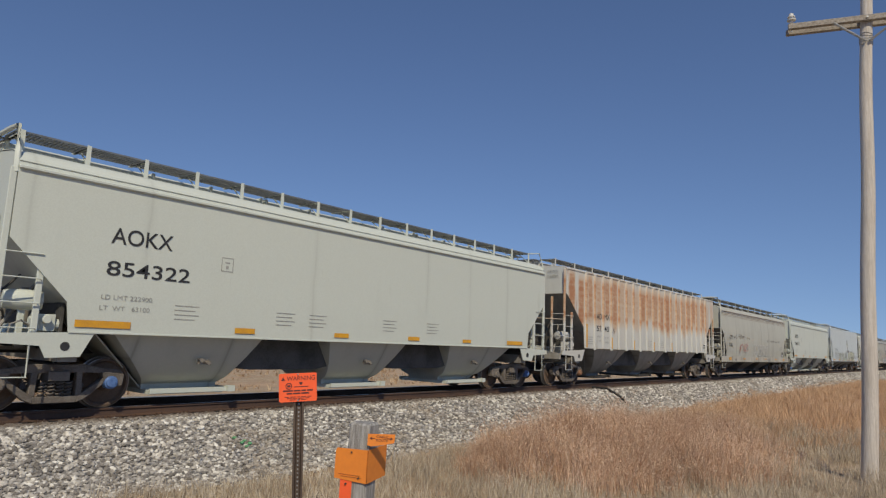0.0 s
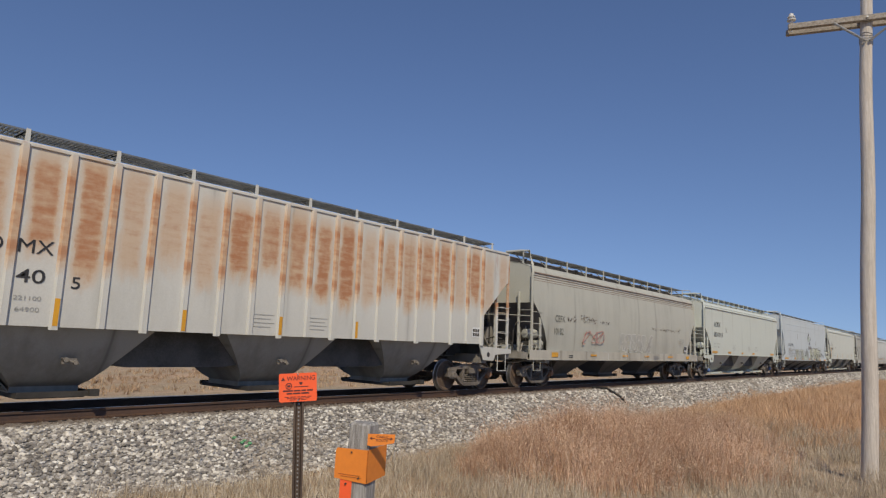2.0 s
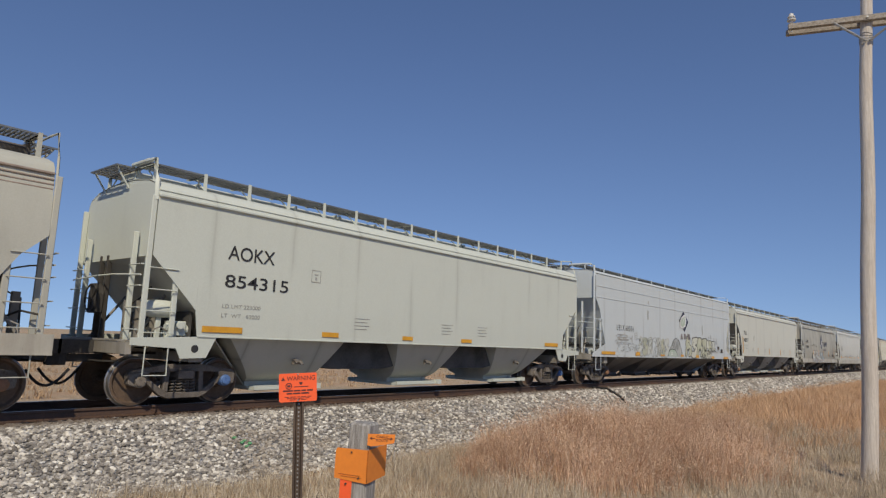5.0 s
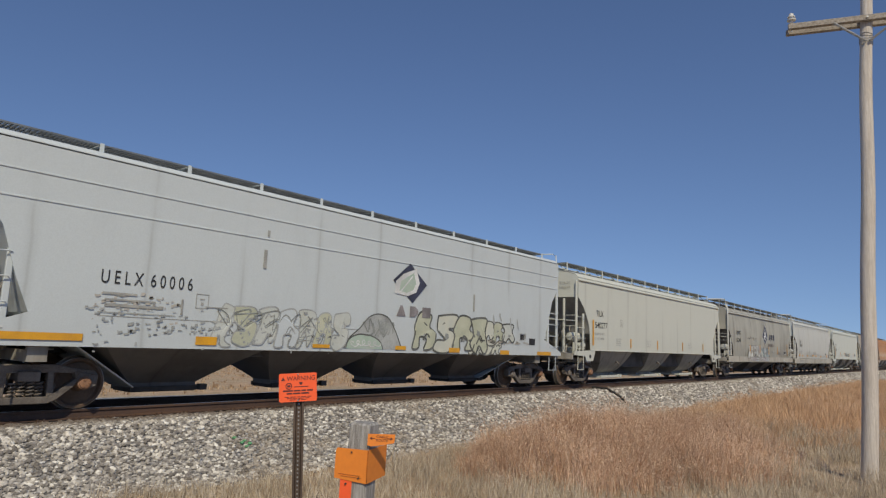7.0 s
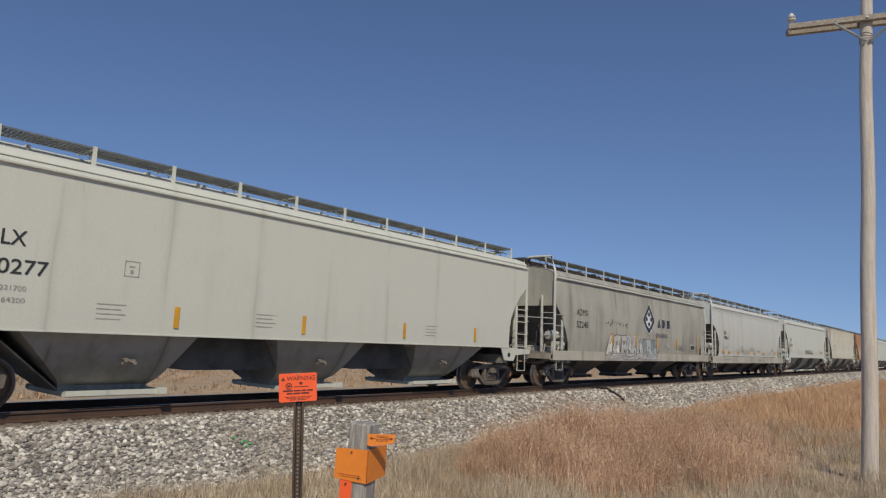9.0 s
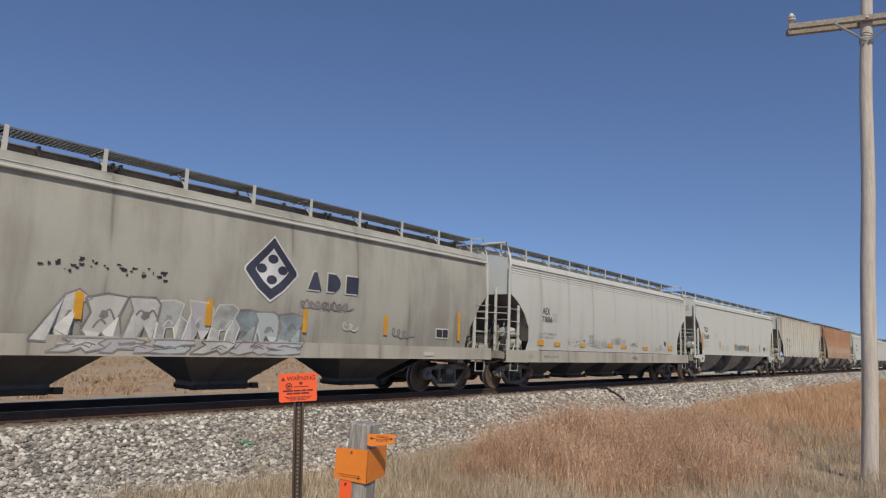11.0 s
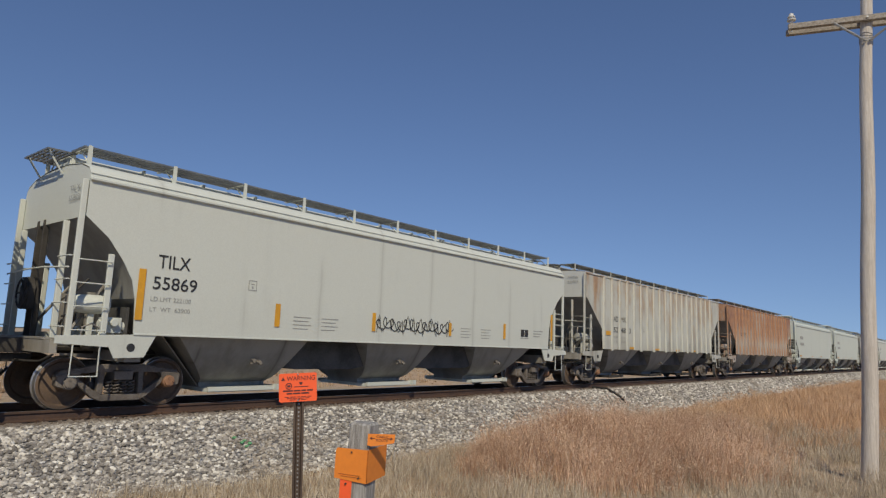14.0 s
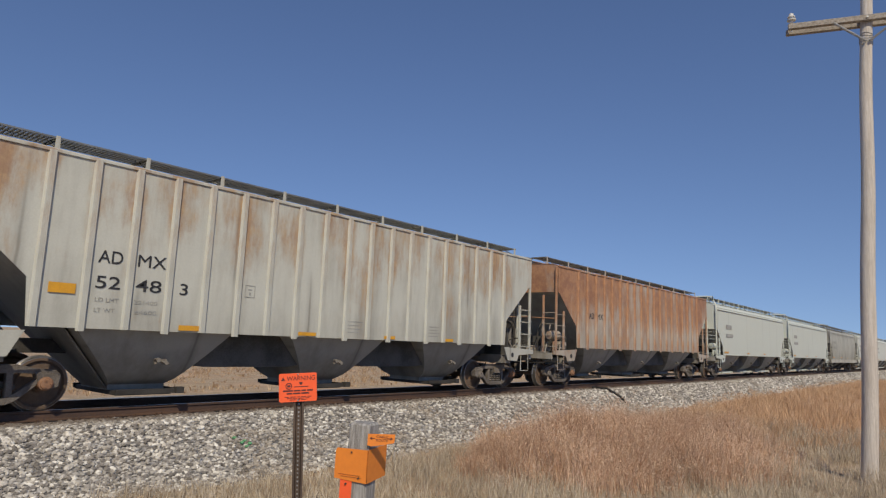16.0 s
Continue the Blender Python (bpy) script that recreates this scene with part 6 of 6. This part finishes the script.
def marker_post():
    """Grey wooden post with bent orange plates."""
    s = tagged(new("marker_post"), "silvered wooden post with orange cable marker plates", "marker post")
    s.matrix_basis = pose(3.015, 3.205, -0.965, 0, 1.0, -72)
    bm = bmesh.new()
    w = 0.076
    poly = [(-w, -w), (w, -w), (w, w), (-w, w)]
    prism(bm, poly, "z", 0.0, 1.84)
    post = part("post", made("post", bm, bevel=0.014), M_GREYWOOD, s)
    # the two-sided plate bent round the near corner
    z0, z1 = 1.47, 1.685
    for name, x0, x1, y0, y1 in (("left", -0.150, w + 0.012, -w - 0.012, -w - 0.007),):
        bm = bmesh.new()
        prism(bm, [(x0, z0 + 0.012), (x1, z0 - 0.0), (x1, z1 - 0.006), (x0 + 0.01, z1 - 0.012), (x0, z1 - 0.03)], "y", y0, y1)
        part("marker_plate", bm, M_ORANGE2, s, "orange plate bent round the post")
    bm = bmesh.new()
    prism(bm, [(-w - 0.012, z0), (w + 0.10, z0 + 0.012), (w + 0.10, z1 - 0.0), (-w - 0.012, z1 - 0.006)], "x", w + 0.007, w + 0.012)
    part("marker_plate", bm, M_ORANGE2, s, "orange plate bent round the post")
    bars([(-0.12, 0.04, z0 + 0.042, z0 + 0.045), (-0.10, 0.05, z0 + 0.030, z0 + 0.033)], -w - 0.0155, M_WORNINK, s)
    # small pennant with arrows
    bm = bmesh.new()
    prism(bm, [(0.0, 1.712), (0.03, 1.705), (0.172, 1.73), (0.176, 1.785), (0.0, 1.783)], "y", -0.002, 0.002)
    tag = part("pennant", bm, M_ORANGE2, s, "orange route tag", m=pose(w + 0.004, -w - 0.016, 0, 0, 0, 28))
    lettering("CABLE", 0.055, 0.13, 1.760, 1.776, -0.005, M_SIGNINK, tag)
    lettering("ROUTE", 0.055, 0.13, 1.738, 1.754, -0.005, M_SIGNINK, tag)
    bm = bmesh.new()
    for sgn, x in ((1, 0.162), (-1, 0.012)):
        f = [bm.verts.new(p) for p in ((x, -0.005, 1.757), (x - sgn * 0.016, -0.005, 1.767), (x - sgn * 0.016, -0.005, 1.747))]
        bm.faces.new(f)
        box(bm, min(x - sgn * 0.016, x - sgn * 0.035), max(x - sgn * 0.016, x - sgn * 0.035), -0.0052, -0.0048, 1.755, 1.759)
    part("arrow", bm, M_SIGNINK, tag)
    # lower narrow plate
    bm = bmesh.new()
    prism(bm, [(-0.105, 1.0), (-0.02, 1.0), (-0.02, 1.478), (-0.105, 1.482)], "y", -w - 0.008, -w - 0.004)
    part("marker_plate", bm, M_ORANGE, s, "narrow orange strip")
    for x, z in ((-0.03, z1 - 0.03), (-0.06, 1.455), (0.03, 1.50)):
        bm = bmesh.new()
        tube(bm, [(x, -w - 0.02, z), (x, -w, z)], 0.006, 6)
        part("nail", bm, M_STEEL, s)


marker_post()


# ---------------------------------------------------------------- grass
def grass_material(name, cols, trans=0.15):
    m, nt, b = nodes_of(name)
    geo = nt.nodes.new("ShaderNodeNewGeometry")
    cr = nt.nodes.new("ShaderNodeValToRGB")
    e = cr.color_ramp.elements
    e[0].color, e[1].color = (*cols[0], 1), (*cols[-1], 1)
    for i, c in enumerate(cols[1:-1]):
        k = e.new((i + 1) / (len(cols) - 1))
        k.color = (*c, 1)
    nt.links.new(geo.outputs["Random Per Island"], cr.inputs[0])
    v = coords(nt)
    c = mix(nt, math_node(nt, "MULTIPLY", ramp(nt, noise_tex(nt, 0.7, 4, 0.6, v), 0.4, 0.65), 0.45), cr.outputs[0], cols[0])
    nt.links.new(c, b.inputs["Base Color"])
    b.inputs["Roughness"].default_value = 0.8
    b.inputs["Specular IOR Level"].default_value = 0.2
    tr = add(nt, "ShaderNodeBsdfTranslucent")
    nt.links.new(c, tr.inputs[0])
    mx = add(nt, "ShaderNodeMixShader", Fac=trans)
    nt.links.new(b.outputs[0], mx.inputs[1])
    nt.links.new(tr.outputs[0], mx.inputs[2])
    nt.links.new(mx.outputs[0], nt.nodes["Material Output"].inputs[0])
    return m


G_TAN = grass_material("tan_grass", [(0.24, 0.19, 0.135), (0.54, 0.45, 0.335), (0.78, 0.69, 0.55), (0.40, 0.33, 0.245)])
G_RED = grass_material("russet_grass", [(0.29, 0.165, 0.10), (0.65, 0.41, 0.265), (0.92, 0.74, 0.56), (0.50, 0.285, 0.18)])
G_GOLD = grass_material("amber_grass", [(0.41, 0.255, 0.15), (0.62, 0.40, 0.24), (0.74, 0.54, 0.365), (0.51, 0.32, 0.195)])


G_FIELD = grass_material("field_grass", [(0.26, 0.17, 0.105), (0.48, 0.345, 0.225), (0.62, 0.48, 0.33), (0.40, 0.255, 0.155)])


def grass(name, label, material, spots, height, width, seed, lean=0.35, seeds=0.0):
    """Blades of three joints at the given (x, y, tallness) spots, in one mesh."""
    rng = np.random.default_rng(seed)
    n = len(spots)
    sp = np.array(spots)
    z = np.array([ground_height(a, b) for a, b, _ in spots])
    hgt = height * sp[:, 2] * rng.uniform(0.55, 1.15, n)
    az, turn = rng.uniform(0, 2 * np.pi, n), rng.uniform(0, np.pi, n)
    bend = hgt * lean * rng.uniform(0.15, 1.0, n)
    w = width * rng.uniform(0.6, 1.4, n)
    dx, dy = np.cos(az) * bend, np.sin(az) * bend
    wx, wy = np.cos(turn) * w, np.sin(turn) * w
    V = np.empty((n, 5, 3))
    for k, (f, b, ww) in enumerate(((0.0, 0.0, 1), (0.0, 0.0, -1), (0.6, 0.35, 0.8), (0.6, 0.35, -0.8), (1.0, 1.0, 0))):
        V[:, k, 0] = sp[:, 0] + dx * b + wx * ww
        V[:, k, 1] = sp[:, 1] + dy * b + wy * ww
        V[:, k, 2] = z - 0.02 + hgt * f
    idx = (np.arange(n) * 5)[:, None]
    F = [tuple(r) for r in (idx + np.array([[0, 1, 3, 2]])).tolist()] + [tuple(r) for r in (idx + np.array([[2, 3, 4]])).tolist()]
    V = V.reshape(-1, 3)
    if seeds:
        # small seed heads: three chaff scales near the tip of each stalk
        tips = V.reshape(n, 5, 3)[:, 4]
        for j in range(3):
            at = tips + rng.normal(0, 0.022, (n, 3)) - (0, 0, 0.05 * j)
            tri = at[:, None, :] + rng.normal(0, seeds, (n, 3, 3))
            base = len(V)
            F += [tuple(r) for r in (base + np.arange(n * 3).reshape(-1, 3)).tolist()]
            V = np.concatenate([V, tri.reshape(-1, 3)])
    me = bpy.data.meshes.new(name)
    me.from_pydata(V.tolist(), [], F)
    me.materials.append(material)
    tagged(new(name, me), label, "grass", kind="stuff")


def spread(n, x0, x1, y0, y1, seed, test, power=1.0):
    """Tufted spots: test(x, y) gives the tallness, or 0 for bare ground."""
    rng = random.Random(seed)
    out = []
    while len(out) < n:
        cx, cy = x0 + (x1 - x0) * rng.random() ** power, rng.uniform(y0, y1)
        t = test(cx, cy)
        if t <= 0:
            continue
        for _ in range(rng.randint(3, 9)):
            out.append((cx + rng.gauss(0, 0.06), cy + rng.gauss(0, 0.06), t * rng.uniform(0.7, 1.1)))
    return out


def near_edge(x):
    """How near to the track the grass grows."""
    return 9.25 + 0.4 * noise.noise((x * 0.45, 5.0, 0)) + 0.9 * max(0.0, min(1.0, (x - 25.0) / 8.0)) - 0.45 * math.exp(-((x - 9.0) / 2.2) ** 2)


def red_zone(x, y):
    """The russet tall patch: 1 inside, 0 outside, with a ragged edge."""
    k = noise.noise((x * 0.5, y * 0.5, 2.0))
    a = (x - 14.0) / 4.8
    b = (y - 6.0) / 2.7
    return 1.0 - (a * a + b * b) + 0.5 * k


def tan_test(x, y):
    if y > near_edge(x):
        return 0
    return 0.75 + 0.5 * noise.noise((x * 0.6, y * 0.6, 4.0))


def ragged(x, y, k):
    """Broken edges between the kinds of grass, coarse and fine."""
    return 0.35 * noise.noise((x * 1.1, y * 1.1, k)) + 0.45 * noise.noise((x * 4.3, y * 4.3, k + 3.0))


def red_test(x, y):
    r = red_zone(x, y) + ragged(x, y, 11.0)
    if y > near_edge(x) + 0.1 or r < 0.08:
        return 0
    return max(0.35, min(1.0, 0.45 + 0.9 * r)) * max(0.3, 0.80 + 0.75 * noise.noise((x * 1.6, y * 1.6, 6.0)) + 0.3 * noise.noise((x * 5.0, y * 5.0, 2.0)))


def gold_test(x, y):
    if y > near_edge(x) + 0.25 or x + 2.5 * ragged(x, y, 15.0) < 13.0 + 0.25 * (y - 6) or (x < 19 and y < 4.4 + 2.2 * ragged(x, y, 8.0)):
        return 0
    return (0.55 if y < 4.5 and x < 24 else 0.9) * max(0.35, min(1.0, (near_edge(x) - y) / 1.6)) * max(0.3, 0.82 + 0.5 * noise.noise((x * 0.8, y * 0.8, 7.0)) + 0.35 * noise.noise((x * 2.7, y * 2.7, 4.0)))


def stalk_test(x, y):
    return 0 if y > near_edge(x) - 0.1 or noise.noise((x * 0.7, y * 0.7, 21.0)) < 0.0 else 0.7 + 0.4 * noise.noise((x * 2.0, y * 2.0, 3.0))


grass("short_dry_grass", "short dry tan grass over the ditch", G_TAN, spread(95000, 2.0, 24.0, 0.5, 10.5, 31, tan_test, 1.2), 0.34, 0.0040, 41, 0.6)
grass("russet_grass", "tall russet-red dry bunch grass", G_RED, spread(92000, 7.0, 21.0, 2.4, 10.0, 32, red_test), 0.96, 0.0032, 42, 0.5, 0.008)
grass("amber_grass", "tall amber dry prairie grass", G_GOLD, spread(120000, 12.0, 80.0, 1.0, 10.9, 33, gold_test, 1.6), 0.76, 0.0058, 43, 0.55)
grass("straw_stalks", "thin pale straw stalks among the grasses", G_TAN, spread(16000, 8.0, 24.0, 1.0, 9.6, 34, stalk_test), 0.66, 0.0034, 44, 0.6, 0.007)


def far_test(x, y):
    return max(0.0, 0.55 + 0.9 * noise.noise((x * 0.13, y * 0.3, 17.0)) + 0.5 * noise.noise((x * 0.6, y * 0.9, 5.0)))


grass("field_grass", "dry tan and brown grass of the field beyond the track", G_FIELD, spread(60000, -2.0, 130.0, 24.5, 62.0, 35, far_test, 1.2), 0.34, 0.020, 45, 0.9)


def small_finds():
    """Paint-marked stones on the ballast and a scrap of paper in the grass."""
    m_green = plain("green_marking_paint", (0.17, 0.44, 0.21), 0.6, 0, 0.3, relief=0)
    for i, (x, y) in enumerate(((7.10, 10.72), (7.20, 10.78), (7.02, 10.85), (7.15, 10.62), (7.26, 10.70))):
        bm = bmesh.new()
        bmesh.ops.create_icosphere(bm, subdivisions=1, radius=0.042)
        for v in bm.verts:
            v.co = Vector((v.co.x * 1.2, v.co.y, v.co.z * 0.7)) * random.uniform(0.8, 1.2)
        ob = part("painted_stone", made("painted_stone", bm), m_green, None, m=pose(x, y, ground_height(x, y) + 0.035))
        tagged(ob, "ballast stone sprayed with green marking paint", "stone", "painted stones")
    # black tube added as stand-in for an unidentified dark streak on the ballast
    bm = bmesh.new()
    run = [(24.35 - 0.03 * k + 0.03 * math.sin(k * 1.1), 12.3 - 0.10 * k) for k in range(17)]
    tube(bm, [(x, y, ground_height(x, y) + 0.075) for x, y in run], 0.055, 8)
    tagged(part("dark_streak", made("dark_streak", bm, True), M_HOSE), "dark streak down the ballast shoulder, drawn as an added tube", "hose")
    bm = bmesh.new()
    slab(bm, [[(-0.07, -0.05, 0.0), (0.0, -0.05, 0.03), (0.08, -0.04, 0.0)], [(-0.06, 0.06, 0.02), (0.0, 0.05, 0.05), (0.07, 0.06, 0.01)]], (0, 0, 0.003))
    ob = part("paper_scrap", made("paper_scrap", bm), M_WHITE, None, m=pose(9.45, 6.78, ground_height(9.45, 6.78) + 0.14, 25, 0, 40))
    tagged(ob, "crumpled white paper scrap caught in dry grass", "litter")


small_finds()

# ---------------------------------------------------------------- what moves
def motions():
    times = [0.0, 2.0, 4.0, 6.0, 8.0, 10.0, 12.0, 14.0, 16.0]
    for car in CARS:
        walk(car, [(t, pose(car["start"] - gone(t), YC, 0)) for t in times])
    turns = [2 * i / FPS for i in range(241)]
    for ws, x in WHEELSETS:
        walk(ws, [(t, pose(x, 0, RAD, 0, -math.degrees(gone(t) / RAD), 0)) for t in turns])


motions()
